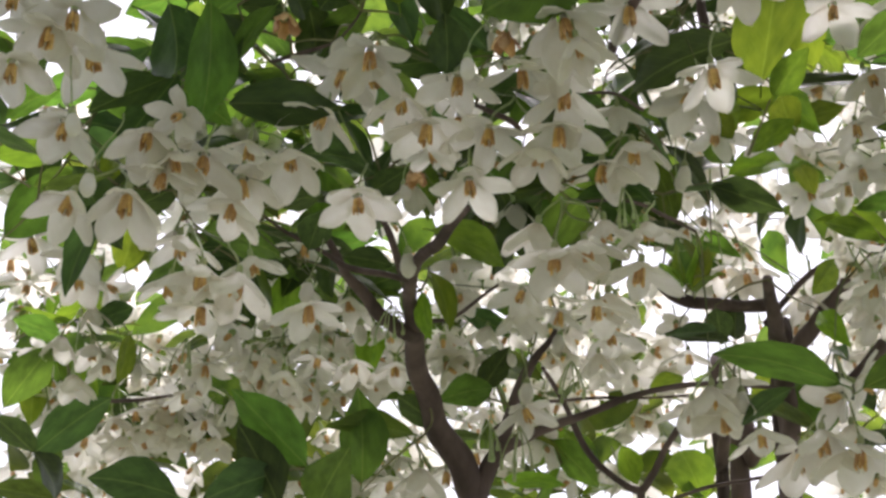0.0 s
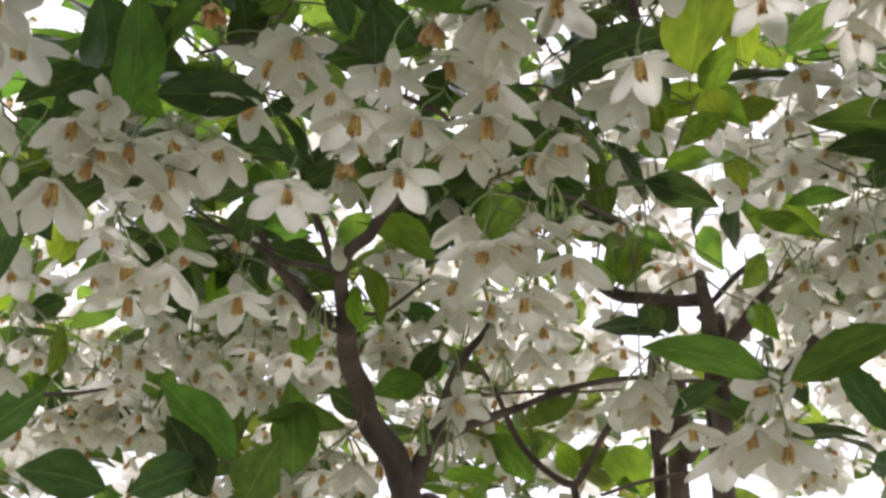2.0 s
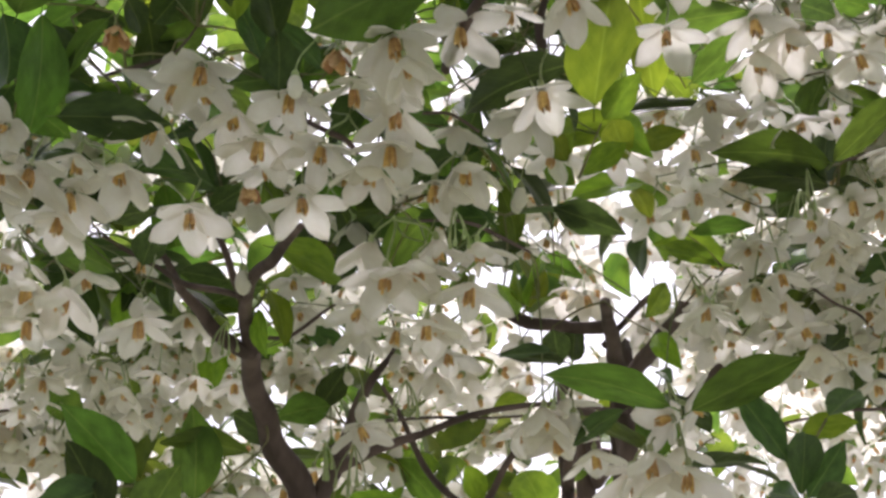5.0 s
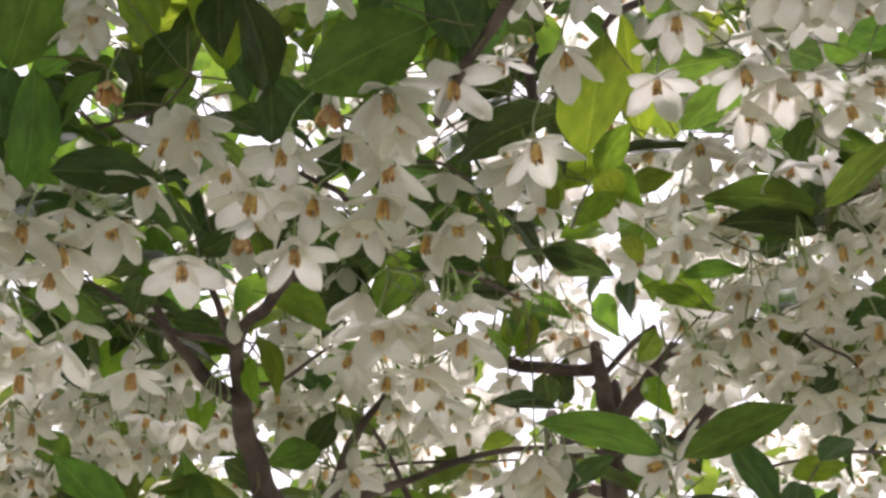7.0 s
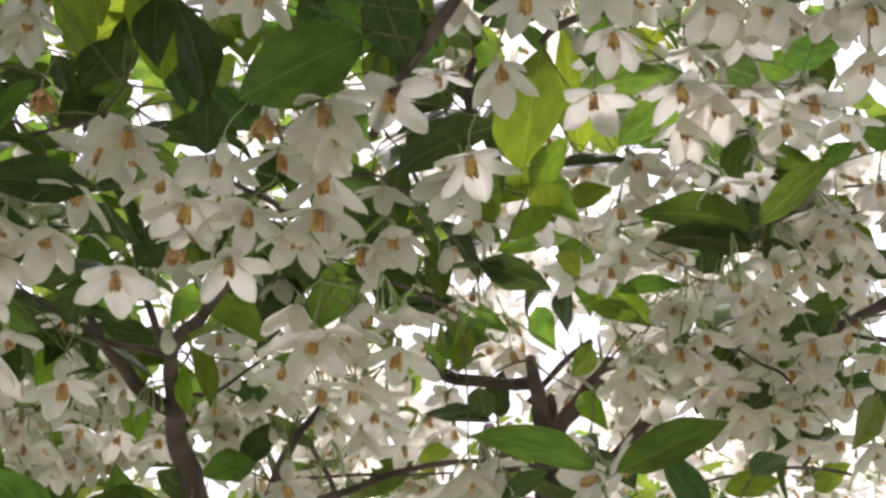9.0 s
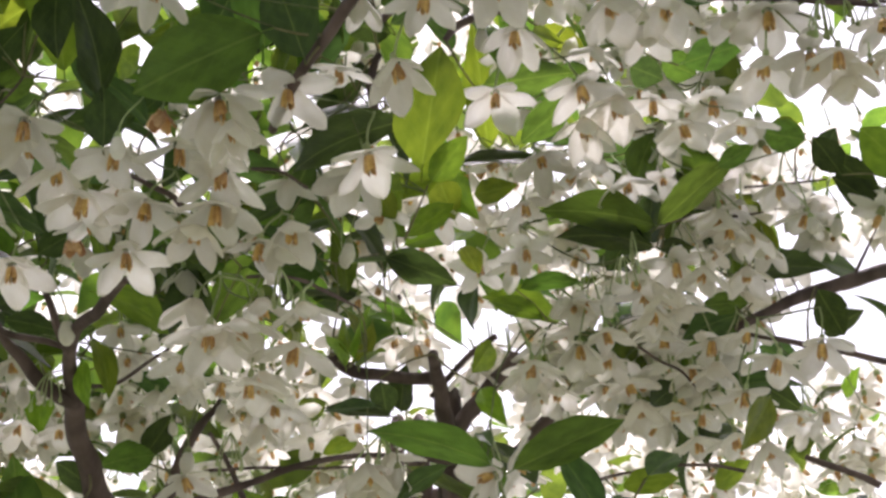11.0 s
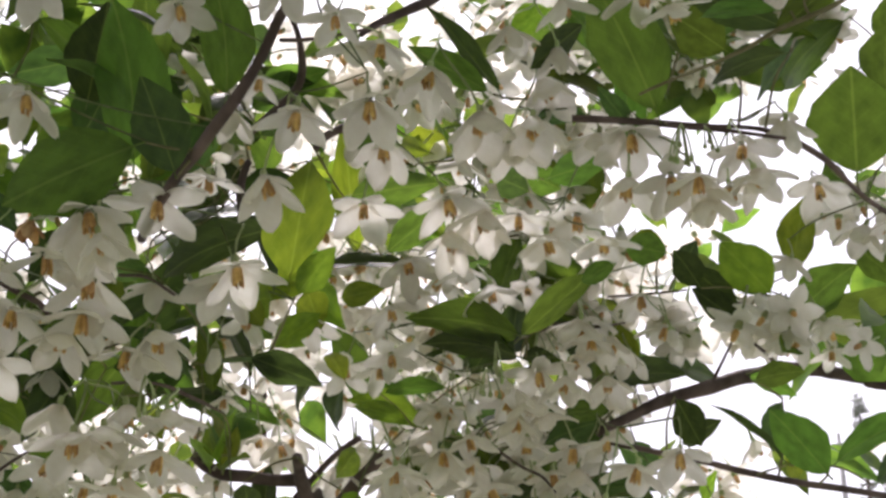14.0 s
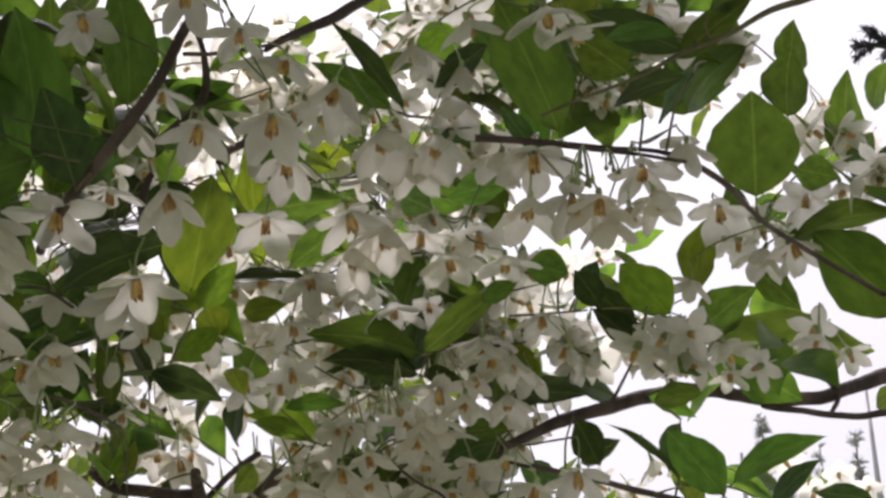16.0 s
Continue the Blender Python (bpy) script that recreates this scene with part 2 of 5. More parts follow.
def flower(tree, node, x, y, z, scale, yaw, tilt, spin):
    m = axis_pose(x, y, z, yaw, tilt, spin, scale)
    line = stalk_line(m, node, scale)
    back = m.inverted()
    lv, lf = tube([back @ p for p in line], [0.00045] * len(line), 5)
    cv, cf = tube([(0, 0, -0.0050), (0, 0, -0.0044), (0, 0, -0.0026), (0, 0, -0.0011)], [0.0006, 0.0011, 0.0013, 0.0009], 8, len(lv))
    base = part("flower", mesh("flower", lv + cv, lf + cf, [CALYX]), tree, Matrix.Translation(-TREE_AT[tree.name]) @ m)
    kind = rnd.choice((0, 0, 1, 1, 1, 2))
    broad = rnd.uniform(0.76, 1.02)
    lost = 5 if rnd.random() > 0.06 else rnd.randrange(5)
    for k in range(5):
        if k == lost:
            continue
        me = rnd.choice(PETALS[kind])
        turn = Matrix.Rotation(radians(72 * k + rnd.uniform(-7, 7)), 4, "Z") @ pose(0, 0, 0, rnd.uniform(-10, 10), rnd.uniform(-9, 9), 0)
        part("petal", me, base, turn @ Matrix.Diagonal((rnd.uniform(0.93, 1.08), broad * rnd.uniform(0.93, 1.08), 1, 1)))
    part("stamen_ring", STAMENS[rnd.randrange(4)], base, pose(0, 0, 0, rnd.uniform(-6, 6), rnd.uniform(-6, 6), rnd.uniform(0, 360)), "orange-brown anthers in a ring")
    part("corolla_throat", THROAT, base)


def flower_spray(tree, rows):
    """Flowers in short racemes: those close together hang from one node, and a twig joins the nodes."""
    left, nodes = sorted(rows), []
    while left:
        first = left.pop(0)
        near = sorted(left, key=lambda r: (Vector(r[:3]) - Vector(first[:3])).length)
        mine = [first] + [r for r in near[:3] if (Vector(r[:3]) - Vector(first[:3])).length < 0.034]
        left = [r for r in left if r not in mine]
        mid = sum((Vector(r[:3]) for r in mine), Vector()) / len(mine)
        top = max(r[2] for r in mine)
        node = Vector((mid.x + rnd.uniform(-0.006, 0.006), mid.y + rnd.uniform(0.004, 0.014), top + rnd.uniform(0.014, 0.024)))
        for r in mine:
            flower(tree, node, *r)
        nodes.append(node)
    for k, node in enumerate(nodes):
        far = min((n for n in nodes if n is not node), key=lambda n: (n - node).length, default=None)
        if far is None or (far - node).length > 0.06:
            wood = min((w for w in WOOD if w.z > node.z - 0.03), key=lambda w: (w - node).length, default=None)
            far = wood if wood is not None and (wood - node).length < 0.16 else node + Vector((rnd.uniform(-0.02, 0.02), 0.03, 0.012))
        bow = (node + far) / 2 + Vector((rnd.uniform(-0.004, 0.004), 0.008, rnd.uniform(-0.001, 0.008)))
        line = flow([node + Vector((0, 0, -0.0006)), bow, far], 5)
        v, f = tube(line, [0.0003 + 0.00022 * math.sin(math.pi * q / (len(line) - 1)) for q in range(len(line))], 5)
        part("twig", mesh("twig", [Vector(q) - TREE_AT[tree.name] for q in v], f, [TWIG]), tree)


# ---- leaves: base at the origin, tip along y, length 1, width 1 ----
def leaf_sheet(rows, cols, bend, seed, stalk=True):
    verts = []
    for i in range(rows):
        s = i / (rows - 1)
        w = math.sin(math.pi * s ** 0.92) ** 0.8 * (1 - 0.28 * s ** 4)
        w = max(w, 0.02)
        for j in range(cols):
            v = 2 * j / (cols - 1) - 1
            wave = 1 + 0.025 * math.sin(23 * s + seed) * min(1, 3 * w) + 0.05 * math.sin(7 * s + 2 * seed + (1.7 if v > 0 else 0)) + 0.03 * math.sin(41 * s + 3 * seed) * s
            zz = bend * (s - s * s) * 0.9 + 0.10 * abs(v) * w - 0.05 * v * v * w + 0.014 * abs(v) * math.sin(11 * s + 2.5 * v + seed)
            verts.append((v * w / 2 * wave, s, zz - 0.10 * s ** 3))
    faces = grid_faces(rows, cols)
    if stalk:
        v, f = tube([(0, -0.09, -0.03), (0, -0.04, -0.01), (0, 0.04, 0.0)], [0.012, 0.011, 0.008], 5, len(verts))
        verts, faces = verts + v, faces + f
    return verts, faces


LEAVES = [[mesh("leaf", *leaf_sheet(22, 9, b, s), [mat]) for b, s in ((0.10, 0.0), (0.2, 2.0), (-0.08, 4.0), (0.3, 5.0), (0.28, 7.0), (-0.12, 8.5))] for mat in (LEAF, LEAF_YOUNG_LIT, LEAF_MID)]


def leaf(tree, x, y, z, tx, ty, tz, width, twist, tone):
    base, tip = Vector((x, y, z)), Vector((tx, ty, tz))
    ax = (tip - base).normalized()
    ref = Vector((0, 0, 1)) - ax * ax.z
    ref.normalize()
    up = ref * math.cos(radians(twist)) + ax.cross(ref) * math.sin(radians(twist))
    size = (tip - base).length
    m = Matrix((ax.cross(up) * width / 1000, ax * size, up * size)).transposed().to_4x4()
    m.translation = base - TREE_AT[tree.name]
    part("leaf", rnd.choice(LEAVES[tone]), tree, m)


def shoots(tree, bases, reach):
    """Thin shoots that join leaf stalks to one another and to the nearest wood."""
    done, left = [], list(bases)
    while left:
        ends = done + WOOD
        gap, k, to = min((min(((e - b).length, i) for i, e in enumerate(ends)) + (j,) for j, b in enumerate(left)), key=lambda q: q[0]) if ends else (9, 0, 0)
        b = left.pop(to)
        if 0.004 < gap < reach:
            e = ends[k]
            bow = (b + e) / 2 + Vector((rnd.uniform(-0.1, 0.1), rnd.uniform(-0.1, 0.1), rnd.uniform(-0.04, 0.14))) * gap
            line = [Vector(q) - TREE_AT[tree.name] for q in flow([b, bow, e], 4)]
            part("shoot", mesh("shoot", *tube(line, [0.00042 + 0.00004 * q for q in range(len(line))], 5), [SHOOT]), tree)
        done.append(b)


def leaf_spray(tree, rows):
    for r in rows:
        leaf(tree, *r)
    shoots(tree, [Vector(r[:3]) + (Vector(r[:3]) - Vector(r[3:6])) * 0.085 for r in rows], 0.045)


def leaf_bough(tree, rows, kinds=(0, 0, 2, 2, 0)):
    """Close boughs of full-grown leaves: centre, half width, half height, half depth, how many."""
    for x, y, z, rx, ry, deep, count in rows:
        bases = []
        for k in range(count):
            at = Vector((x + rnd.uniform(-1, 1) * rx, y, z + rnd.uniform(-1, 1) * ry))
            at += (at - Vector((0, 0, 1.6))).normalized() * rnd.uniform(-1, 1) * deep
            size, a = rnd.uniform(0.036, 0.056), rnd.uniform(0, 2 * math.pi)
            way = Vector((math.cos(a), rnd.uniform(-0.5, 0.5), math.sin(a) * 0.8)).normalized() * size
            leaf(tree, *at, *(at + way), size * rnd.uniform(420, 560), rnd.uniform(-70, 70), rnd.choice(kinds))
            bases.append(at - way * 0.085)
        shoots(tree, bases, 0.07)


# ---- wood ----
def branch(tree, name, rows):
    """Rows of x, y, z in metres and the radius in millimetres."""
    line = [list(q) for q in flow(rows, 8)]
    WOOD.extend(Vector(q[:3]) for q in line)
    for q in line[1:-1]:
        at, r = Vector(q[:3]), q[3] / 1000
        for k in range(3):
            q[k] += 0.5 * r * noise.noise(at * 45 + Vector((7.1 * k, 3, 0)))
    sides = 12 if max(r[3] for r in rows) > 3 else 7
    v, f = tube([np.array(q[:3]) - np.array(TREE_AT[tree.name]) for q in line], [q[3] / 1000 * (1 + 0.12 * noise.noise(Vector(q[:3]) * 40) + 0.16 * max(0, noise.noise(Vector(q[:3]) * 90) - 0.25)) for q in line], sides, 0, 0.12)
    part(name, mesh(name, v, f, [SHOOT if name == "young_branch" else BARK]), tree)


def bud_spray(tree, rows):
    """Closed flowers: x, y, z, length in millimetres, lean in degrees."""
    for x, y, z, size, lean in rows:
        m = axis_pose(x, y, z, rnd.uniform(0, 360), 172 + rnd.uniform(-14, 6), 0, size / 14)
        line = stalk_line(m, Vector((x + rnd.uniform(-0.01, 0.01), y + 0.006, z + rnd.uniform(0.02, 0.03))))
        lv, lf = tube([m.inverted() @ p for p in line], [0.00045] * 8, 5)
        cv, cf = tube([(0, 0, -0.003), (0, 0, -0.001), (0, 0, 0.002)], [0.0008, 0.0021, 0.0024], 8, len(lv))
        base = part("flower_bud", mesh("flower_bud", lv + cv, lf + cf, [CALYX]), tree, Matrix.Translation(-TREE_AT[tree.name]) @ m)
        prof = ((0.0005, 0.0020), (0.002, 0.0029), (0.005, 0.0039), (0.008, 0.0040), (0.0105, 0.0031), (0.012, 0.0018), (0.0126, 0.0004))
        part("closed_petals", mesh("closed_petals", *tube([(0, 0, z) for z, _ in prof], [r for _, r in prof], 10, 0, 0.05), [BUD]), base, None, "cream-white closed petals")


def withered_spray(tree, rows):
    """Spent flowers, brown and shrunken: x, y, z, length in millimetres."""
    for x, y, z, size in rows:
        m = axis_pose(x, y, z, rnd.uniform(0, 360), 165 + rnd.uniform(-20, 10), 0, size / 15)
        line = stalk_line(m, Vector((x + 0.004, y + 0.006, z + 0.022)))
        lv, lf = tube([m.inverted() @ p for p in line], [0.00045] * 8, 5)
        cv, cf = tube([(0, 0, -0.003), (0, 0, -0.001), (0, 0, 0.002)], [0.0008, 0.0021, 0.0024], 8, len(lv))
        base = part("withered_flower", mesh("withered_flower", lv + cv, lf + cf, [CALYX]), tree, Matrix.Translation(-TREE_AT[tree.name]) @ m, "spent flower turned brown")
        for k in range(5):
            v, f = petal_sheet(26 + rnd.uniform(-10, 14), 8, 6, 0.0135, 0.0085, rnd.uniform(0.3, 1.6), k * 1.3)
            v = [Vector(q) + Vector((noise.noise(Vector(q) * 500 + Vector((k, 0, 0))), noise.noise(Vector(q) * 500 + Vector((0, k + 9, 0))), 0)) * 0.0018 for q in v]
            part("petal", mesh("petal", v, f, [WITHERED]), base, pose(0, 0, 0, 0, 0, 72 * k))


def bare_stalks(tree, rows):
    """Stalks that have shed their flowers, hanging from one node: x, y, z, length in millimetres, how many."""
    for x, y, z, size, count in rows:
        top = Vector((x, y, z))
        for k in range(int(count)):
            long, a = size / 1000 * rnd.uniform(0.7, 1.1), rnd.uniform(0, 6.28)
            fan = Vector((math.cos(a), math.sin(a), 0)) * long * rnd.uniform(0.1, 0.4)
            line = [top, top + fan * 0.6 - Vector((0, 0, long * 0.3)), top + fan - Vector((0, 0, long * 0.7)), top + fan * 1.05 - Vector((0, 0, long))]
            line = [Vector(q) - TREE_AT[tree.name] for q in flow(line, 3)]
            part("flower_stalk", mesh("flower_stalk", *tube(line, [0.0004] * (len(line) - 3) + [0.0005, 0.0011, 0.0009], 5), [CALYX]), tree)


# ---- joined blossom and leaves further in ----
def gather(items):
    """Joins many small sheets, each (verts, faces, matrix, material index)."""
    verts, faces, index = [], [], []
    for v, f, m, k in items:
        off = len(verts)
        a = np.array(v) @ np.array(m.to_3x3()).T + np.array(m.translation)
        verts += a.tolist()
        faces += [tuple(i + off for i in q) for q in f]
        index += [k] * len(f)
    return verts, faces, index


FAR_PETAL = [petal_sheet(sp, 6, 4, 0.0172, 0.0098, 0.1, k) for k, sp in enumerate((48, 60, 72))]
FAR_STAMEN = tube([(0, 0, 0.003), (0, 0, 0.0045), (0, 0, 0.0092)], [0.0010, 0.0018, 0.0014], 6)
FAR_CALYX = tube([(0, 0.003, -0.02), (0, 0.001, -0.008), (0, 0, -0.003), (0, 0, 0.002)], [0.0006, 0.0007, 0.0015, 0.0024], 5)
FAR_LEAF = [leaf_sheet(7, 5, b, s, False) for b, s in ((0.1, 0), (0.25, 2))]


def clump(tree, x, y, z, rx, ry, flowers, leaves):
    at, items = Vector((x, y, z)), []
    deep = Vector((x, y, z - 1.6)).normalized()
    for _ in range(int(flowers)):
        p = at + Vector((rnd.gauss(0, 0.5) * rx, 0, rnd.gauss(0, 0.5) * ry)) + deep * rnd.gauss(0, 0.35) * (rx + ry)
        way = (Vector((rnd.gauss(0, 0.5), rnd.gauss(-0.35, 0.45), -0.9))).normalized()
        m = Matrix.Translation(p) @ way.to_track_quat("Z", "Y").to_matrix().to_4x4() @ pose(0, 0, 0, 0, 0, rnd.uniform(0, 360)) @ Matrix.Scale(rnd.uniform(0.85, 1.1), 4)
        sheet = rnd.choice(FAR_PETAL)
        for k in range(5):
            items.append((*sheet, m @ pose(0, 0, 0, rnd.uniform(-10, 10), rnd.uniform(-10, 10), 72 * k + rnd.uniform(-8, 8)), 0))
        items.append((*FAR_STAMEN, m, 1))
        items.append((*FAR_CALYX, m, 2))
    for _ in range(int(leaves)):
        p = at + Vector((rnd.gauss(0, 0.6) * rx, 0, rnd.gauss(0, 0.6) * ry)) + deep * rnd.gauss(0, 0.4) * (rx + ry)
        size = rnd.uniform(0.03, 0.055)
        m = Matrix.Translation(p) @ pose(0, 0, 0, rnd.uniform(-60, 40), rnd.uniform(-50, 50), rnd.uniform(0, 360)) @ Matrix.Diagonal((size * 0.5, size, size, 1))
        items.append((*rnd.choice(FAR_LEAF), m, 3))
    if items:
        v, f, index = gather(items)
        tagged(part("blossom_clump", mesh("blossom_clump", np.array(v) - np.array(TREE_AT[tree.name]), f, [PETAL_FAR, ANTHER, CALYX, LEAF_FAR], index), tree), kind="stuff")


def canopy(tree, rows):
    """Boughs further in, and unseen ones added for shade: centre, half width, half height, half depth, flowers, leaves.
    """
    for x, y, z, rx, ry, deep, flowers, leaves in rows:
        for _ in range(6):
            at = Vector((x + rnd.uniform(-0.7, 0.7) * rx, y, z + rnd.uniform(-0.7, 0.7) * ry))
            at += (at - Vector((0, 0, 1.6))).normalized() * rnd.uniform(-1, 1) * deep
            clump(tree, *at, rx * 0.75, ry * 0.75, flowers / 6, leaves / 6)


def back_clumps(tree, rows):
    for r in rows:
        clump(tree, *r)


# ---- ground ----
def ground():
    m, n, l, b, out = material("ground")
    _, tex, ramp = noise_ramp(n, l, 2.5, (0.055, 0.07, 0.032), (0.14, 0.145, 0.095), detail=8)
    l.new(ramp.outputs["Color"], b.inputs["Base Color"])
    b.inputs["Roughness"].default_value = 0.9
    bump(n, l, b, tex.outputs["Fac"], 0.5, 0.03)
    v = []
    rad = [0, 1, 2, 4, 8, 16, 40, 120, 400, 2000]
    for r in rad:
        for k in range(32):
            a = 2 * math.pi * k / 32
            v.append((r * math.cos(a), r * math.sin(a), 0.03 * noise.noise(Vector((r * math.cos(a), r * math.sin(a), 0)) * 0.6)))
    f = [(i * 32 + k, i * 32 + (k + 1) % 32, (i + 1) * 32 + (k + 1) % 32, (i + 1) * 32 + k) for i in range(len(rad) - 1) for k in range(32)]
    tagged(new("ground", mesh("ground", v, f, [m])), "grassy ground under the flowering trees", "ground", kind="structure")


ground()

# ---- far conifers beyond the open side ----
def conifer(x, y, height, spread, low, mat, label, seed):
    r = random.Random(seed)
    root = tagged(new("conifer"), label, "tree", "far conifers")
    root.location = (x, y, 0)
    part("trunk", mesh("trunk", *tube([(0, 0, 0), (0.05, 0, height * 0.5), (0, 0, height)], [height * 0.014, height * 0.009, 0.01], 7), [BARK]), root)
    verts, faces = [], []
    for k in range(int(height * (14 if spread > 1 else 9))):
        h = height * (low + (1 - low) * r.random() ** 0.7)
        a, out = r.uniform(0, 6.28), spread * (1.02 - h / height) * r.uniform(0.6, 1.1) + 0.06
        tip = Vector((math.cos(a) * out, math.sin(a) * out, h + out * r.uniform(-0.1, 0.45)))
        foot = Vector((0, 0, h))
        v, f = tube([foot, (foot + tip) / 2 + Vector((0, 0, 0.04)), tip], [0.02, 0.015, 0.008], 4, len(verts))
        verts += v
        faces += f
        for j in range(46 if spread > 1 else 16):
            s = r.uniform(0.2, 1.0)
            p = foot.lerp(tip, s)
            way = (tip - foot).normalized() + Vector((r.gauss(0, 0.6), r.gauss(0, 0.6), r.gauss(0.25, 0.5)))
            v, f = tube([p, p + way.normalized() * r.uniform(0.06, 0.17)], [0.016, 0.004], 3, len(verts))
            verts += v
            faces += f
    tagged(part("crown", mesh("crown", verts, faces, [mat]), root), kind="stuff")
    return root


def spruce_bough(root, foot, tip):
    """A bough whose end forks into upturned, thickly needled shoots."""
    r = random.Random(5)
    foot, tip = Vector(foot) - root.location, Vector(tip) - root.location
    verts, faces = tube([foot, foot.lerp(tip, 0.6) - Vector((0, 0, 0.05)), tip], [0.05, 0.035, 0.02], 6)
    along = (tip - foot).normalized()
    for k in range(11):
        p = foot.lerp(tip, r.uniform(0.62, 1.0))
        way = (along * r.uniform(0.1, 1.0) + Vector((0, r.uniform(-0.4, 0.4), r.uniform(-0.5, 0.9)))).normalized()
        size = r.uniform(0.16, 0.34)
        v, f = tube([p, p + way * size], [0.016, 0.008], 4, len(verts))
        verts, faces = verts + v, faces + f
        for j in range(70):
            q = p + way * size * r.uniform(0, 1)
            lean = (way * 0.9 + Vector((r.gauss(0, 0.6), r.gauss(0, 0.6), r.gauss(0, 0.6)))).normalized()
            v, f = tube([q, q + lean * r.uniform(0.04, 0.085)], [0.008, 0.003], 3, len(verts))
            verts, faces = verts + v, faces + f
    part("bough", mesh("bough", verts, faces, [NEEDLE]), root)


conifer(17.08, 34.18, 16.02, 0.7, 0.45, NEEDLE_HAZED, "slender grey-green conifer with a bare leading shoot, paled for distance haze", 2)
conifer(16.64, 30.26, 14.83, 0.5, 0.5, NEEDLE_HAZED, "slender grey-green conifer with a plumed top, paled for distance haze", 4)
conifer(16.03, 30.53, 14.66, 0.55, 0.45, NEEDLE_HAZED, "slender grey-green conifer with a bare leading shoot, paled for distance haze", 5)
conifer(12.60, 32.53, 13.05, 2.6, 0.7, NEEDLE_HAZED, "bushy grey-green conifer with a blunt mossy top, paled for distance haze", 6)
conifer(18.04, 30.90, 15.08, 0.8, 0.4, NEEDLE_HAZED, "slender grey-green conifer with a bare leading shoot, paled for distance haze", 7)
conifer(16.86, 34.6, 17.0, 0.8, 0.45, NEEDLE_HAZED, "slender grey-green conifer with a bare leading shoot, paled for distance haze", 8)
spruce = conifer(8.34, 11.59, 14.64, 4.0, .8, NEEDLE, "dark spruce with bare lower trunk, far off against the white sky", 1)
spruce_bough(spruce, (8.34, 11.59, 10.29), (7.239, 11.937, 10.387))



def pole(at, height, radius):
    """A thin grey pole, thinner in its upper half, on a small footing."""
    root = tagged(new("grey_pole"), "thin weathered grey pole, far off against the white sky", "pole", "far poles")
    root.location = at
    v, f = tube([(0, 0, 0), (0.02, 0, height * 0.5), (0, 0, height * 0.86)], [radius * 1.3, radius * 1.1, radius * 0.9], 10)
    part("shaft", mesh("shaft", v, f, [POLE]), root)
    v, f = tube([(0, 0, height * 0.855), (0, 0, height * 0.87), (0, 0, height)], [radius * 0.95, radius * 0.6, radius * 0.35], 8)
    part("tip", mesh("tip", v, f, [POLE]), root)
    v, f = tube([(0, 0, -0.05), (0, 0, 0.12)], [radius * 2.6, radius * 2.2], 10)
    part("footing", mesh("footing", v, f, [POLE]), root)


pole((17.69, 31.49, 0), 16.35, 0.10)
pole((16.62, 35.22, 0), 16.35, 0.12)

# ---- the trees ----
TREE_AT = {}


def tree_root(at, label):
    ob = new("snowbell_tree")
    ob.location = at
    TREE_AT[ob.name] = Vector(at)
    return tagged(ob, label, "tree", "flowering trees")


tree = tree_root((0.1, 1.05, 0.0), "flowering snowbell tree with white hanging blossom and brown forked trunk")
back_tree = tree_root((0.25, 1.25, 0.0), "snowbell tree with grey-brown trunks, behind the forked one")

branch(tree, "trunk", [(.09, 1.07, -.05, 20), (.07, 1.05, .6, 16), (.045, 1.02, 1.75, 12.5), (.022, .985, 1.889, 8.7), (.018, .98, 1.901, 8), (.007, .97, 1.92, 7), (-.004, .955, 1.936, 6.1), (-.012, .935, 1.951, 5.4), (-.014, .915, 1.962, 4.4), (-.016, .89, 1.97, 3.9), (-.015, .87, 1.974, 3.4), (-.01, .85, 1.976, 3.1), (-.002, .83, 1.976, 2.9), (.005, .815, 1.978, 2.4), (.011, .8, 1.979, 1.6)])
branch(tree, "branch", [(-.013, .915, 1.959, 3.7), (-.023, .905, 1.961, 3.9), (-.033, .895, 1.966, 3.7), (-.042, .885, 1.974, 3), (-.048, .875, 1.978, 2.3), (-.054, .865, 1.985, 1.9), (-.06, .86, 1.993, 1.5), (-.064, .855, 2, 1.1)])
branch(tree, "branch", [(-.017, .87, 1.972, 1.7), (-.026, .872, 1.975, 1.7), (-.037, .87, 1.976, 1.7), (-.048, .865, 1.977, 1.5), (-.058, .86, 1.981, 1.3), (-.067, .855, 1.984, 1.3), (-.078, .85, 1.988, 1), (-.087, .85, 1.995, .8)])
branch(tree, "branch", [(-.018, .87, 1.972, 2.3), (-.021, .862, 1.978, 2.1), (-.024, .855, 1.985, 1.9), (-.028, .85, 1.992, 1.7), (-.032, .845, 1.997, 1.3)])
branch(tree, "limb", [(.023, .98, 1.895, 5.5), (.028, .98, 1.911, 4.6), (.034, .975, 1.927, 3.9), (.039, .97, 1.938, 3.4), (.044, .965, 1.954, 3), (.05, .96, 1.965, 2.3), (.059, .955, 1.976, 1.6), (.063, .95, 1.984, 1.1)])
branch(tree, "branch", [(.034, .97, 1.919, 3.4), (.046, .96, 1.922, 2.7), (.062, .955, 1.928, 2.3), (.081, .95, 1.935, 2), (.099, .95, 1.942, 1.8), (.12, .955, 1.95, 1.6), (.145, .96, 1.955, 1.4), (.167, .965, 1.956, 1.4), (.189, .97, 1.956, 1.2)])
branch(tree, "branch", [(.028, .96, 1.926, .9), (.051, .95, 1.937, .9), (.066, .95, 1.94, .9), (.084, .95, 1.942, .9), (.108, .955, 1.944, .7), (.133, .96, 1.948, .7)])
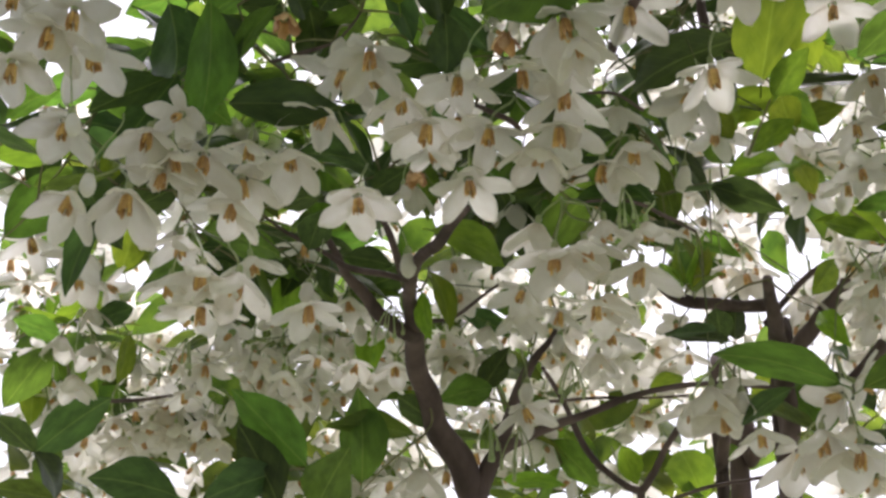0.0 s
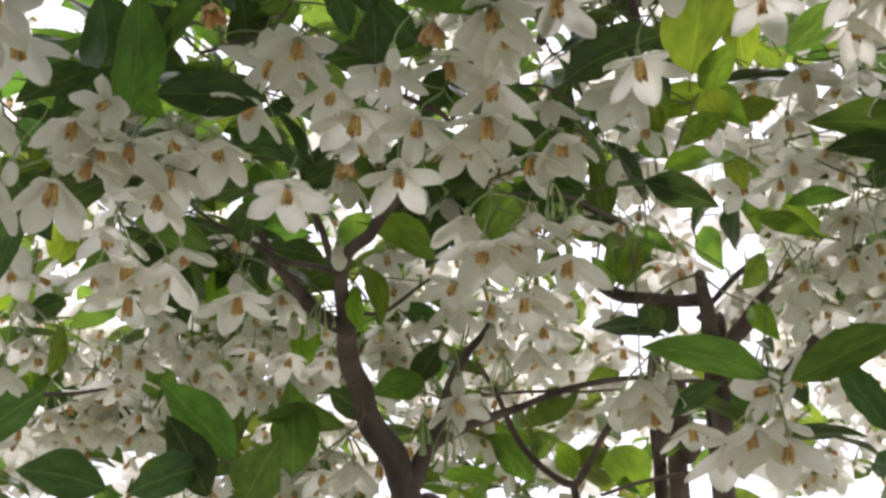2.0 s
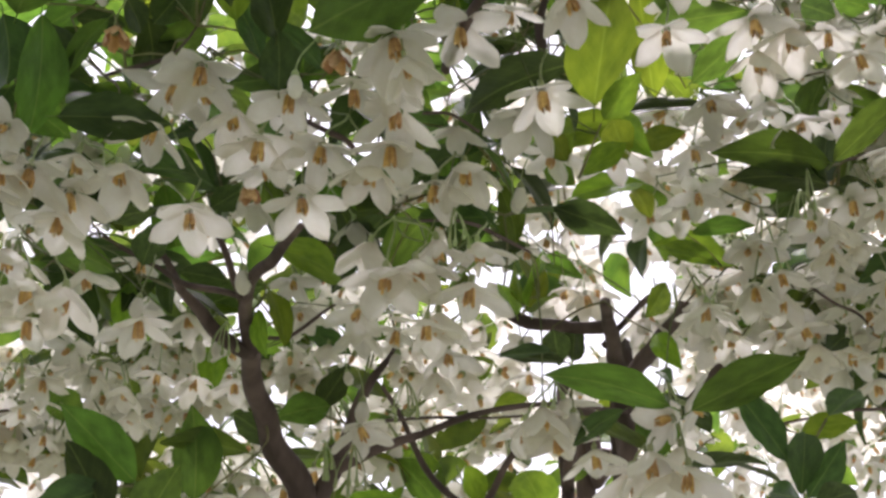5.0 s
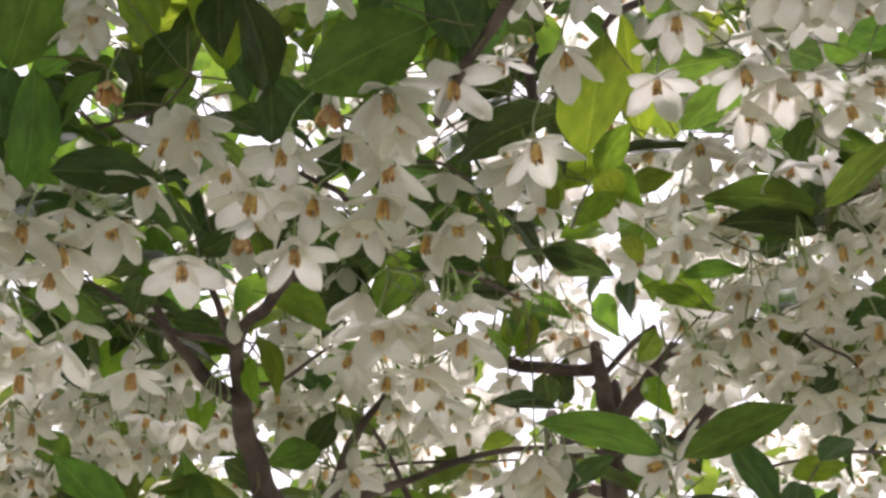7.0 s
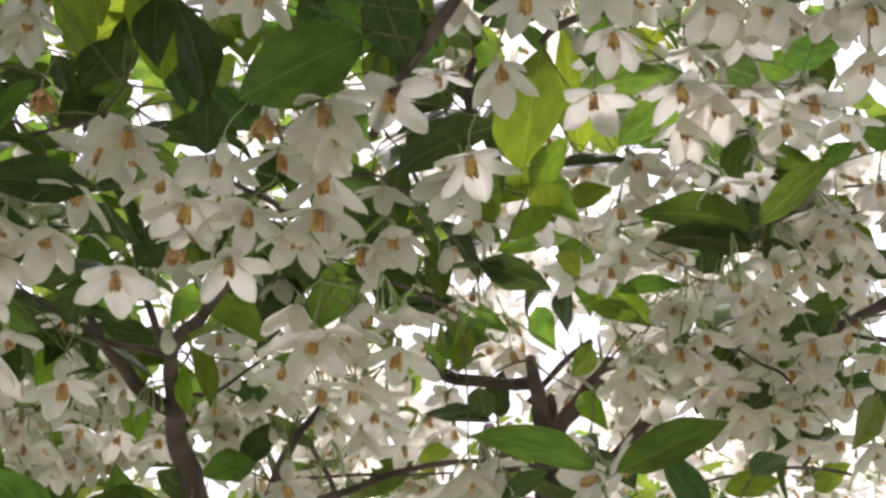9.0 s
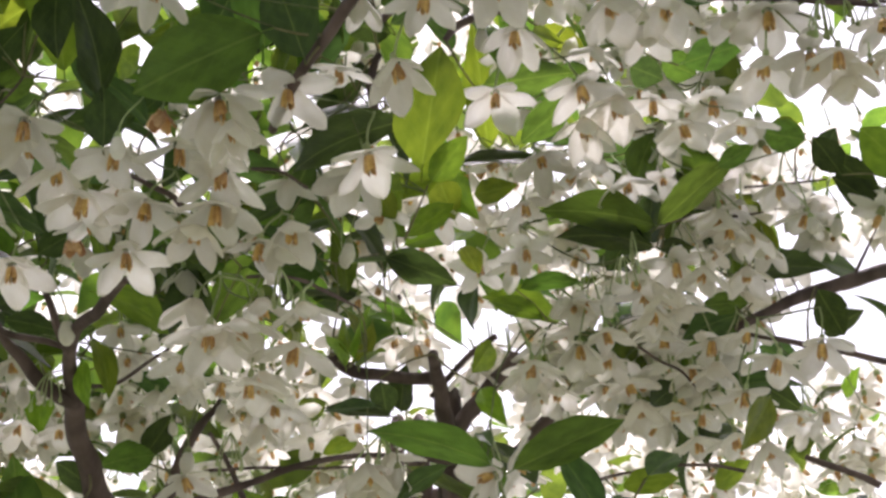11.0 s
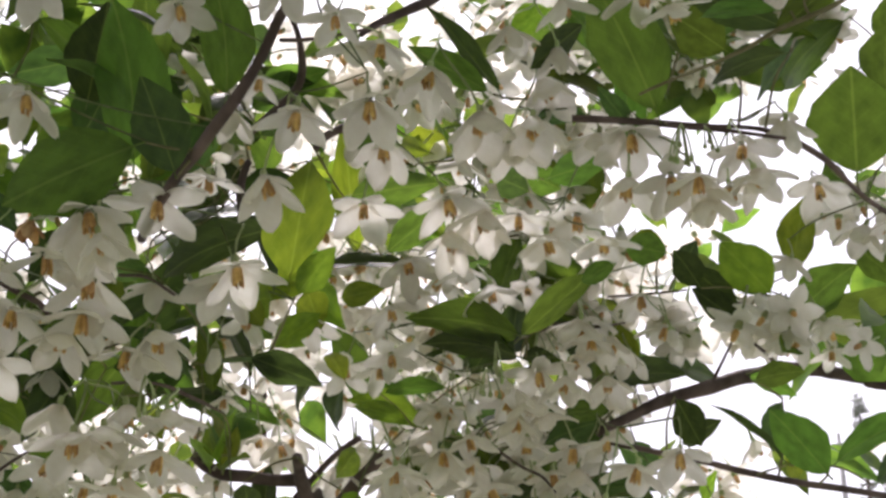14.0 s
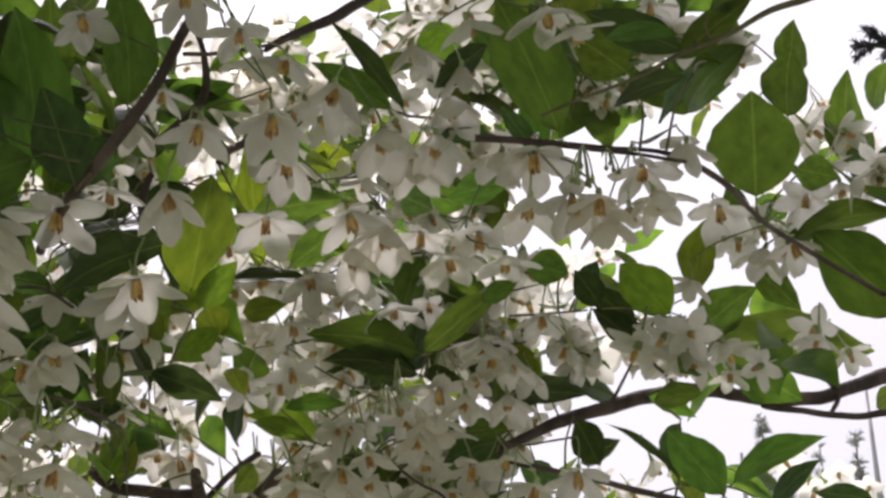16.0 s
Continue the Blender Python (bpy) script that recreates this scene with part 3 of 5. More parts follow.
branch(tree, "branch", [(.057, 1, 1.977, 1), (.065, 1.01, 1.968, 1.4), (.074, 1.02, 1.956, 1.7), (.084, 1.03, 1.94, 1.9), (.095, 1.03, 1.927, 1.9), (.113, 1.04, 1.92, 2.2), (.12, 1.03, 1.926, 2.2), (.127, 1.02, 1.938, 1.9), (.134, 1.01, 1.948, 1.7)])
branch(tree, "branch", [(.114, 1.04, 1.92, 2.2), (.117, 1.05, 1.912, 2.4)])
branch(tree, "branch", [(.134, 1.08, 1.926, 1), (.159, 1.07, 1.932, 1.2), (.187, 1.06, 1.935, 1.2), (.218, 1.05, 1.938, 1)])
branch(back_tree, "limb", [(.119, .96, 2.011, 2.8), (.129, .965, 2.007, 3.7), (.141, .967, 2.003, 3.5), (.16, .965, 2.002, 3.3), (.176, .96, 2.001, 3.5)])
branch(back_tree, "trunk", [(.171, .925, 2.001, 2.9), (.177, .95, 1.997, 3.9), (.183, .97, 1.989, 4.4), (.189, .99, 1.977, 5), (.193, 1, 1.957, 5.2), (.195, 1.01, 1.941, 5.5), (.197, 1.03, 1.908, 6.2), (.227, 1.07, .6, 7.8), (.247, 1.09, -.05, 10.5)])
branch(back_tree, "limb", [(.23, 1, 2.035, 3.4), (.223, 1, 2.024, 4.1), (.213, 1, 2.01, 4.6), (.204, 1, 1.998, 4.8), (.193, .995, 1.979, 4.8)])
branch(back_tree, "branch", [(.215, .98, 2.036, 1.7), (.2, .98, 2.024, 1.9), (.188, .975, 2.009, 1.9), (.177, .97, 1.994, 1.9)])
branch(back_tree, "limb", [(.259, 1.02, 2.011, 3.7), (.246, 1.02, 1.995, 3.9), (.233, 1.03, 1.983, 4.2), (.204, 1.02, 1.958, 4.3)])
branch(back_tree, "trunk", [(.194, 1.24, 2.022, 4.4), (.194, 1.25, 2.001, 4.7), (.195, 1.26, 1.972, 5), (.225, 1.3, .6, 6.2), (.245, 1.32, -.05, 8.5)])
branch(back_tree, "trunk", [(.226, 1.27, 2.037, 5.4), (.219, 1.28, 2.015, 6), (.211, 1.29, 1.981, 6.6), (.241, 1.33, .6, 8.2), (.261, 1.35, -.05, 11.2)])
branch(tree, "branch", [(-.008, .93, 1.975, 1.1), (.006, .94, 1.981, 1.1), (.023, .93, 1.991, .9), (.032, .92, 1.994, .7)])
branch(tree, "branch", [(-.04, .76, 2.059, .5), (-.045, .76, 2.05, .6), (-.052, .76, 2.042, .8), (-.067, .76, 2.036, 1), (-.08, .76, 2.031, .8)])
branch(tree, "branch", [(.01, .76, 2.013, 1), (.02, .76, 2.008, 1.2), (.03, .765, 2.006, 1.4), (.035, .77, 2.002, 1.2)])
branch(tree, "branch", [(.066, .8, 1.984, .8), (.081, .81, 1.99, .8), (.095, .82, 1.992, 1), (.111, .84, 1.994, 1), (.123, .85, 1.993, .6)])
branch(tree, "branch", [(.065, .78, 2.03, .8), (.078, .78, 2.03, .8), (.092, .79, 2.027, .8)])
branch(back_tree, "limb", [(-.227, 1.08, 1.973, 1), (-.211, 1.08, 1.978, 1.3), (-.18, 1.08, 1.98, 1.3), (-.157, 1.08, 1.984, .8)])
branch(tree, "branch", [(.072, .73, 2.024, 2.3), (.077, .7, 2.026, 2.4), (.091, .655, 2.033, 2.5), (.103, .635, 2.047, 2.4), (.112, .625, 2.064, 2.3), (.117, .615, 2.073, 2.3), (.125, .605, 2.086, 2.3), (.139, .6, 2.116, 2.1)])
branch(back_tree, "branch", [(.122, .8, 2.068, 2.7), (.123, .8, 2.079, 2.5), (.122, .8, 2.092, 2.3), (.126, .8, 2.108, 1.9)])
branch(back_tree, "branch", [(.156, .78, 2.107, 1.7), (.162, .78, 2.116, 2.1), (.176, .78, 2.123, 2.1), (.19, .78, 2.127, 1.5)])
branch(back_tree, "branch", [(.176, 1.12, 2.088, 2.8), (.178, 1.12, 2.104, 3), (.175, 1.12, 2.119, 2.5)])
branch(back_tree, "branch", [(.126, .69, 2.132, 1), (.133, .7, 2.127, 1.2), (.136, .7, 2.116, 1.4), (.139, .71, 2.107, 1.8), (.137, .72, 2.101, 2), (.129, .72, 2.091, 2), (.118, .73, 2.083, 1.8)])
branch(tree, "branch", [(.161, .68, 2.11, 1.3), (.175, .69, 2.127, 2), (.191, .7, 2.143, 2.6), (.205, .71, 2.159, 2.7), (.226, .72, 2.181, 2.5)])
branch(tree, "branch", [(.118, .63, 2.07, .9), (.131, .63, 2.072, .9), (.149, .64, 2.084, .7), (.17, .65, 2.099, .6)])
branch(tree, "limb", [(.344, .94, 2.032, 2.4), (.374, .945, 2.05, 3.5), (.396, .948, 2.061, 4), (.418, .95, 2.07, 4.3), (.441, .953, 2.079, 4.6), (.465, .956, 2.088, 4.7), (.493, .96, 2.091, 4.2), (.521, .965, 2.091, 4), (.554, .97, 2.096, 4.3), (.585, .975, 2.106, 4.6), (.617, .98, 2.121, 5.2), (.654, .985, 2.139, 5.9), (.782, 1, 2.189, 7.7)])
branch(tree, "branch", [(.524, .965, 2.087, 2.1), (.55, .965, 2.085, 2.1), (.577, .965, 2.084, 2.1), (.615, .97, 2.091, 2.4), (.656, .97, 2.097, 2.5)])
branch(tree, "branch", [(.569, .965, 2.084, 1.3), (.578, .97, 2.098, 1.6), (.575, .97, 2.107, 1.9), (.559, .96, 2.111, 1.3), (.539, .95, 2.115, 1.1)])
branch(tree, "branch", [(.419, .95, 2.072, 1), (.424, .945, 2.083, 1), (.427, .94, 2.09, .8), (.428, .93, 2.095, .5)])
branch(tree, "branch", [(.251, .66, 2.066, .9), (.27, .655, 2.064, .9), (.289, .65, 2.062, .9), (.311, .645, 2.059, .9), (.332, .645, 2.06, 1.1), (.35, .65, 2.059, 1.3), (.367, .66, 2.057, 1.4), (.392, .68, 2.054, 1.2), (.413, .7, 2.057, 1.2), (.443, .72, 2.058, 1.3), (.492, .74, 2.049, 1.3)])
branch(tree, "young_branch", [(.265, .61, 2.049, .7), (.274, .6, 2.05, .7), (.291, .59, 2.055, .7), (.304, .585, 2.061, .9), (.316, .58, 2.068, 1.1), (.337, .575, 2.078, 1.1), (.356, .57, 2.09, 1.4), (.372, .565, 2.095, 1.6), (.403, .56, 2.107, 1.6)])
branch(tree, "branch", [(.316, .85, 1.992, .7), (.326, .85, 1.99, 1.3), (.352, .85, 1.987, 1.7), (.375, .85, 1.983, 1.8), (.405, .853, 1.979, 1.8), (.441, .857, 1.977, 1.8), (.476, .86, 1.975, 2), (.528, .865, 1.971, 2.3)])
branch(tree, "branch", [(.391, .85, 2.079, .9), (.41, .86, 2.08, .9), (.431, .87, 2.083, 1), (.467, .89, 2.092, 1)])
branch(tree, "branch", [(.423, .9, 2.08, 1), (.433, .9, 2.072, 1), (.445, .91, 2.069, 1.2)])
branch(tree, "branch", [(.275, .82, 2.036, .7), (.29, .82, 2.04, .7), (.311, .82, 2.042, .9), (.327, .83, 2.05, .4)])
branch(tree, "branch", [(.325, .85, 2.074, .7), (.344, .85, 2.077, .7), (.37, .85, 2.082, .5)])
branch(tree, "branch", [(.279, .84, 2.045, .7), (.288, .84, 2.05, .7), (.303, .84, 2.052, .7), (.317, .84, 2.053, .9)])
branch(tree, "branch", [(.27, .89, 2, .7), (.288, .9, 1.994, .8), (.299, .9, 1.989, .8), (.307, .9, 1.98, .4)])
branch(tree, "branch", [(.257, .95, 1.941, .9), (.275, .95, 1.947, .9), (.294, .95, 1.951, .7)])
branch(tree, "branch", [(.298, .93, 1.947, .9), (.322, .93, 1.948, .9), (.343, .93, 1.945, .9)])
branch(tree, "branch", [(.251, .66, 2.064, .9), (.278, .65, 2.06, .9), (.299, .64, 2.054, .9), (.324, .64, 2.054, .9), (.345, .64, 2.053, .9)])
branch(back_tree, "limb", [(.435, 1.1, 2.015, 1.9), (.461, 1.1, 2.007, 2.2), (.483, 1.1, 1.998, 2.5)])
branch(tree, "branch", [(.253, .84, 2.042, .9), (.274, .84, 2.047, .9), (.289, .84, 2.049, .7)])

leaf_spray(tree, [
    (-.132, .78, 2.073, -.121, .76, 2.018, 32, -128, 0),
    (-.105, .73, 2.043, -.105, .74, 1.985, 25, 12, 2),
    (-.094, .73, 1.993, -.044, .725, 1.99, 21, -50, 0),
    (-.07, .82, 2.099, -.062, .8, 2.054, 24, -136, 0),
    (-.076, .73, 2.043, -.098, .75, 2.022, 13, -2, 2),
    (-.039, .8, 2.083, -.065, .82, 2.078, 17, 40, 2),
    (0, .72, 2.005, -.001, .71, 2.029, 19, -10, 0),
    (.137, .79, 2.066, .079, .77, 2.027, 26, 40, 0),
    (.134, .8, 2.079, .148, .82, 2.062, 16, -18, 0),
    (.235, .9, 2.014, .203, .935, 2.043, 20, 43, 1),
    (.146, .9, 1.956, .107, .88, 1.954, 11, 25, 0),
])
leaf_spray(tree, [
    (.172, .88, 1.924, .145, .88, 1.905, 12, 54, 0),
    (.158, .96, 1.981, .162, .98, 2.013, 17, -147, 0),
    (.209, 1, 2.08, .199, .98, 2.037, 18, 109, 0),
    (.196, 1.02, 2.092, .179, 1, 2.053, 17, 71, 0),
    (-.239, 1, 1.946, -.209, .97, 1.973, 23, -27, 2),
    (-.228, 1.04, 1.933, -.186, 1.03, 1.965, 26, -47, 0),
    (-.226, 1.03, 1.93, -.201, 1, 1.892, 20, -92, 0),
    (-.196, .95, 1.88, -.224, .92, 1.879, 15, 42, 2),
    (-.226, 1.03, 1.93, -.246, 1, 1.945, 20, 20, 0),
    (-.126, .9, 1.868, -.168, .89, 1.875, 27, 48, 0),
    (-.204, 1.16, 1.985, -.189, 1.15, 2.012, 22, -34, 0),
])
leaf_spray(tree, [
    (-.076, .88, 1.875, -.111, .86, 1.855, 23, 62, 0),
    (-.063, .88, 1.879, -.098, .865, 1.913, 26, 41, 2),
    (-.075, .88, 1.859, -.094, .87, 1.896, 24, 38, 0),
    (-.057, .87, 1.853, -.044, .88, 1.887, 26, -99, 2),
    (-.038, .93, 1.886, -.04, .92, 1.933, 27, -8, 2),
    (-.001, .96, 1.928, -.022, .95, 1.941, 19, 40, 0),
    (-.012, .93, 1.912, -.057, .92, 1.915, 17, 37, 2),
    (.028, .95, 1.946, 0, .96, 1.943, 19, 47, 2),
    (.022, .97, 1.951, .037, .96, 1.974, 16, -34, 0),
    (.012, 1, 2.009, .04, 1, 1.996, 14, -52, 0),
    (-.006, .93, 2.027, .036, .9, 1.996, 22, -52, 1),
])
leaf_spray(tree, [
    (-.065, .85, 1.978, -.058, .84, 1.996, 17, -16, 0),
    (-.026, .9, 1.993, -.051, .89, 1.994, 14, 48, 0),
    (-.223, .85, 2.025, -.182, .84, 2.027, 18, -49, 1),
    (-.204, .86, 2.014, -.182, .86, 2.022, 13, -51, 2),
    (-.218, .95, 2.026, -.2, .95, 2.03, 10, -50, 1),
    (-.191, 1.05, 2.05, -.181, 1.03, 2.076, 21, -8, 1),
    (-.173, 1, 2.007, -.196, 1, 1.997, 15, 52, 0),
    (-.222, 1.05, 2.006, -.248, 1.03, 2.012, 16, 40, 2),
    (-.056, .8, 1.984, -.077, .79, 1.974, 12, 60, 0),
    (-.09, 1.02, 2.004, -.087, 1, 2.036, 19, 7, 1),
    (.173, 1.2, 1.963, .151, 1.15, 1.984, 32, 13, 1),
])
leaf_spray(tree, [
    (.13, 1.12, 2.009, .15, 1.1, 2.012, 13, -37, 1),
    (.041, 1.15, 1.958, .08, 1.15, 1.958, 14, -39, 1),
    (.061, 1.2, 1.993, .083, 1.2, 2.008, 15, -54, 1),
    (.207, 1.2, 2.036, .225, 1.2, 2.055, 13, -57, 1),
    (.12, 1.2, 1.999, .131, 1.2, 1.972, 17, -65, 1),
    (.159, 1.25, 1.98, .127, 1.2, 1.983, 21, 2, 1),
    (.062, .652, 2.026, .012, .66, 1.999, 35, 50, 2),
    (-.002, .71, 2.025, -.016, .72, 2.082, 22, 95, 0),
    (-.023, .77, 2.069, -.037, .74, 2.117, 30, 2, 1),
    (-.057, .76, 2.073, -.077, .76, 2.114, 20, 58, 1),
    (-.11, .7, 2.025, -.099, .7, 2.087, 32, -75, 2),
])
leaf_spray(tree, [
    (.08, .66, 2.021, .066, .66, 2.063, 27, 60, 0),
    (-.043, .76, 2.085, -.06, .75, 2.051, 18, 92, 0),
    (.212, .98, 2.155, .203, .96, 2.234, 29, -15, 1),
    (.142, .76, 2.026, .139, .69, 2.054, 32, 11, 1),
    (.264, .81, 2.029, .219, .85, 2.055, 24, 50, 2),
    (.263, .8, 2.024, .294, .77, 2.051, 18, -24, 2),
    (.265, .82, 2.024, .27, .83, 2.06, 18, -139, 0),
    (.266, .82, 2.022, .229, .86, 2.046, 21, 40, 0),
    (.269, .82, 2.022, .289, .83, 2.028, 9, -53, 0),
    (.197, .84, 1.91, .243, .8, 1.927, 23, -37, 2),
    (.187, .84, 1.912, .13, .85, 1.932, 22, 40, 2),
])
leaf_spray(tree, [
    (.219, .84, 1.921, .24, .82, 1.879, 18, -79, 0),
    (.226, .9, 2.014, .193, .885, 2.018, 13, 31, 1),
    (.214, .9, 2.031, .246, .89, 2.034, 12, -35, 2),
    (.136, .88, 1.953, .107, .86, 1.945, 13, 20, 0),
    (.144, .93, 1.986, .15, .95, 1.975, 16, 5, 0),
    (.174, .78, 2.083, .221, .8, 2.107, 20, -57, 2),
    (.196, .8, 2.064, .228, .8, 2.098, 17, -60, 2),
    (.018, .74, 2.028, -.007, .74, 2.053, 13, 31, 0),
    (-.071, .74, 1.999, -.093, .74, 2.003, 15, 48, 0),
    (-.095, .76, 2.06, -.072, .76, 2.058, 12, -48, 0),
    (-.076, .78, 2.085, -.066, .78, 2.065, 14, -58, 0),
])
leaf_spray(tree, [
    (-.108, .75, 2.05, -.09, .74, 2.02, 16, -77, 0),
    (.266, .75, 2.086, .301, .76, 2.107, 17, -60, 2),
    (.261, .77, 2.098, .278, .77, 2.092, 16, -48, 2),
    (.333, .9, 2.023, .307, .92, 2.017, 19, 41, 0),
    (.332, .88, 2.021, .305, .88, 2.018, 14, 49, 2),
    (.344, 1, 1.959, .365, 1, 1.976, 17, -57, 1),
    (.311, .95, 2, .294, .95, 1.986, 19, 57, 0),
    (.253, .8, 2.112, .27, .8, 2.106, 18, -48, 0),
    (-.003, .85, 2.127, .009, .84, 2.112, 21, -78, 1),
    (-.066, .8, 2.139, -.055, .8, 2.114, 17, -58, 1),
    (.356, .84, 2.013, .365, .83, 1.983, 18, -99, 0),
])
leaf_spray(tree, [
    (.405, .85, 2.032, .433, .85, 2.04, 15, -52, 2),
    (.342, .8, 2.077, .318, .8, 2.08, 18, 48, 2),
    (.362, .82, 2.08, .387, .82, 2.059, 16, -48, 0),
    (.357, .82, 2.076, .365, .82, 2.096, 14, -73, 0),
    (.418, .85, 2.02, .408, .85, 1.991, 18, 75, 0),
    (.427, 1, 2.017, .436, 1, 2.037, 10, -72, 1),
    (.374, .95, 2.081, .359, .95, 2.109, 14, 53, 1),
    (.279, .63, 2.055, .245, .6, 2.098, 33, 13, 2),
    (.317, .64, 2.096, .292, .64, 2.113, 24, 43, 2),
    (.326, .6, 2.084, .287, .61, 2.104, 18, 49, 0),
    (.318, .585, 2.081, .28, .58, 2.071, 10, 27, 2),
])
leaf_spray(tree, [
    (.457, .8, 2.233, .406, .79, 2.176, 28, 61, 2),
    (.336, .62, 2.084, .299, .62, 2.066, 15, 30, 0),
    (.353, .64, 2.105, .326, .64, 2.072, 15, 34, 0),
    (.317, .585, 2.069, .345, .57, 2.094, 15, -45, 2),
    (.327, .57, 2.084, .35, .57, 2.105, 12, -63, 2),
    (.393, .68, 2.064, .387, .66, 2.108, 44, -14, 2),
    (.478, .8, 2.19, .478, .79, 2.228, 31, 2, 2),
    (.495, .82, 2.232, .498, .82, 2.269, 23, -87, 2),
    (.555, .88, 2.213, .556, .87, 2.273, 27, -5, 2),
    (.447, .74, 2.119, .47, .74, 2.117, 19, -45, 2),
    (.536, .78, 2.17, .513, .78, 2.135, 19, 70, 0),
])
leaf_spray(tree, [
    (.463, .76, 2.094, .494, .73, 2.034, 39, -79, 2),
    (.452, .76, 2.089, .509, .75, 2.11, 22, -24, 2),
    (.46, .9, 2.096, .564, .9, 2.102, 39, -47, 2),
    (.452, .89, 2.094, .484, .88, 2.123, 28, -52, 2),
    (.486, .92, 2.093, .528, .92, 2.073, 31, -43, 2),
    (.392, .79, 2.054, .363, .78, 2.076, 27, 32, 1),
    (.425, .83, 2.091, .434, .825, 2.133, 23, -54, 1),
    (.358, .8, 2.06, .346, .8, 2.079, 17, 46, 0),
    (.389, .82, 2.049, .362, .82, 2.069, 16, 43, 0),
    (.417, .8, 1.962, .388, .795, 1.993, 25, 37, 2),
    (.403, .82, 1.976, .376, .84, 2.014, 6, 45, 0),
])
leaf_spray(tree, [
    (.442, .84, 1.985, .49, .83, 2.013, 20, -40, 2),
    (.453, .82, 1.967, .48, .82, 1.993, 14, -64, 0),
    (.527, .85, 1.985, .492, .85, 1.988, 14, 45, 0),
    (.44, .9, 1.997, .451, .9, 2.013, 13, -70, 1),
    (.361, .85, 1.993, .382, .85, 2.008, 13, -59, 0),
    (.229, .7, 2.101, .199, .7, 2.145, 12, 22, 0),
    (.221, .69, 2.094, .185, .69, 2.115, 15, 32, 2),
    (.269, .75, 2.185, .248, .75, 2.167, 16, 63, 1),
    (.255, .65, 2.108, .228, .65, 2.081, 14, 61, 0),
    (.271, .7, 2.092, .241, .69, 2.082, 12, 39, 0),
    (.277, .66, 2.064, .264, .66, 2.083, 10, 46, 0),
])
leaf_spray(tree, [
    (.581, .9, 2.075, .563, .9, 2.062, 14, 58, 2),
    (.431, .92, 2.066, .459, .92, 2.056, 12, -43, 2),
    (.098, .64, 2.048, .09, .63, 2.104, 27, 2, 2),
    (.066, .72, 2.058, .054, .7, 2.128, 39, -2, 2),
    (.044, .74, 2.097, .05, .74, 2.15, 30, -87, 0),
    (.1, .68, 2.11, .106, .68, 2.078, 13, -54, 0),
    (.348, .82, 2.092, .326, .82, 2.089, 19, 47, 1),
    (.465, .84, 2.115, .493, .84, 2.091, 18, -43, 2),
    (.493, .82, 2.134, .479, .82, 2.106, 15, 75, 2),
    (.577, .88, 2.239, .558, .88, 2.199, 22, 76, 0),
    (.619, .92, 2.322, .601, .92, 2.28, 19, 77, 2),
])
leaf_spray(tree, [
    (.555, .82, 2.177, .521, .82, 2.148, 16, 56, 2),
])
leaf_spray(tree, [
    (.192, .913, 2.091, .217, .925, 2.105, 15, -77, 1),
    (.162, .98, 2.089, .208, .994, 2.112, 23, 61, 1),
    (.146, .952, 2.107, .187, .92, 2.11, 26, 84, 1),
    (.138, .92, 2.083, .156, .922, 2.067, 15, -68, 2),
    (.173, .76, 1.893, .17, .778, 1.907, 7, -29, 0),
    (-.006, .892, 1.987, .006, .883, 1.953, 16, 19, 1),
    (-.01, .89, 1.974, -.006, .884, 1.947, 12, 75, 1),
    (-.038, .911, 2.04, -.02, .916, 2.056, 15, -80, 0),
    (.128, .926, 1.999, .118, .901, 2.011, 12, 75, 1),
    (.126, .891, 1.982, .127, .858, 2, 16, 60, 1),
    (.126, .906, 1.986, .136, .877, 1.999, 14, -83, 1),
])
leaf_spray(tree, [
    (.126, .941, 1.998, .113, .903, 2.004, 12, -23, 1),
    (.13, .906, 1.984, .136, .858, 1.979, 10, 27, 1),
    (.129, .875, 1.983, .12, .889, 2.014, 13, 10, 1),
    (.185, .88, 1.974, .19, .833, 1.975, 13, -49, 1),
    (-.166, .957, 1.974, -.172, .977, 1.953, 14, 47, 1),
    (-.119, .873, 1.982, -.129, .841, 1.976, 11, 46, 1),
    (-.164, .89, 2.052, -.169, .853, 2.011, 15, -17, 1),
    (.123, .729, 2.082, .15, .716, 2.086, 15, -12, 0),
    (.144, .744, 2.011, .16, .742, 2.034, 15, -73, 1),
    (.161, .784, 2.012, .149, .757, 2.021, 16, 23, 1),
    (.136, .758, 1.99, .159, .77, 2.017, 14, 61, 1),
])
leaf_spray(tree, [
    (.135, .801, 2.019, .122, .786, 2.029, 13, 35, 1),
    (.273, .931, 1.934, .299, .916, 1.936, 16, 89, 1),
    (.193, .905, 1.975, .201, .882, 1.949, 13, 50, 1),
    (.239, .882, 1.999, .256, .895, 1.992, 12, -48, 0),
    (.247, .84, 1.871, .237, .786, 1.887, 17, -10, 0),
    (.249, .836, 1.868, .266, .824, 1.892, 17, -87, 0),
    (.249, .85, 1.872, .22, .808, 1.863, 13, 60, 0),
    (.262, .837, 1.909, .266, .794, 1.91, 16, -17, 0),
    (.246, .813, 1.857, .258, .782, 1.856, 15, -44, 0),
    (.308, 1.078, 2.114, .322, 1.03, 2.078, 18, 68, 0),
    (.297, 1.116, 2.091, .315, 1.078, 2.064, 18, 85, 0),
])
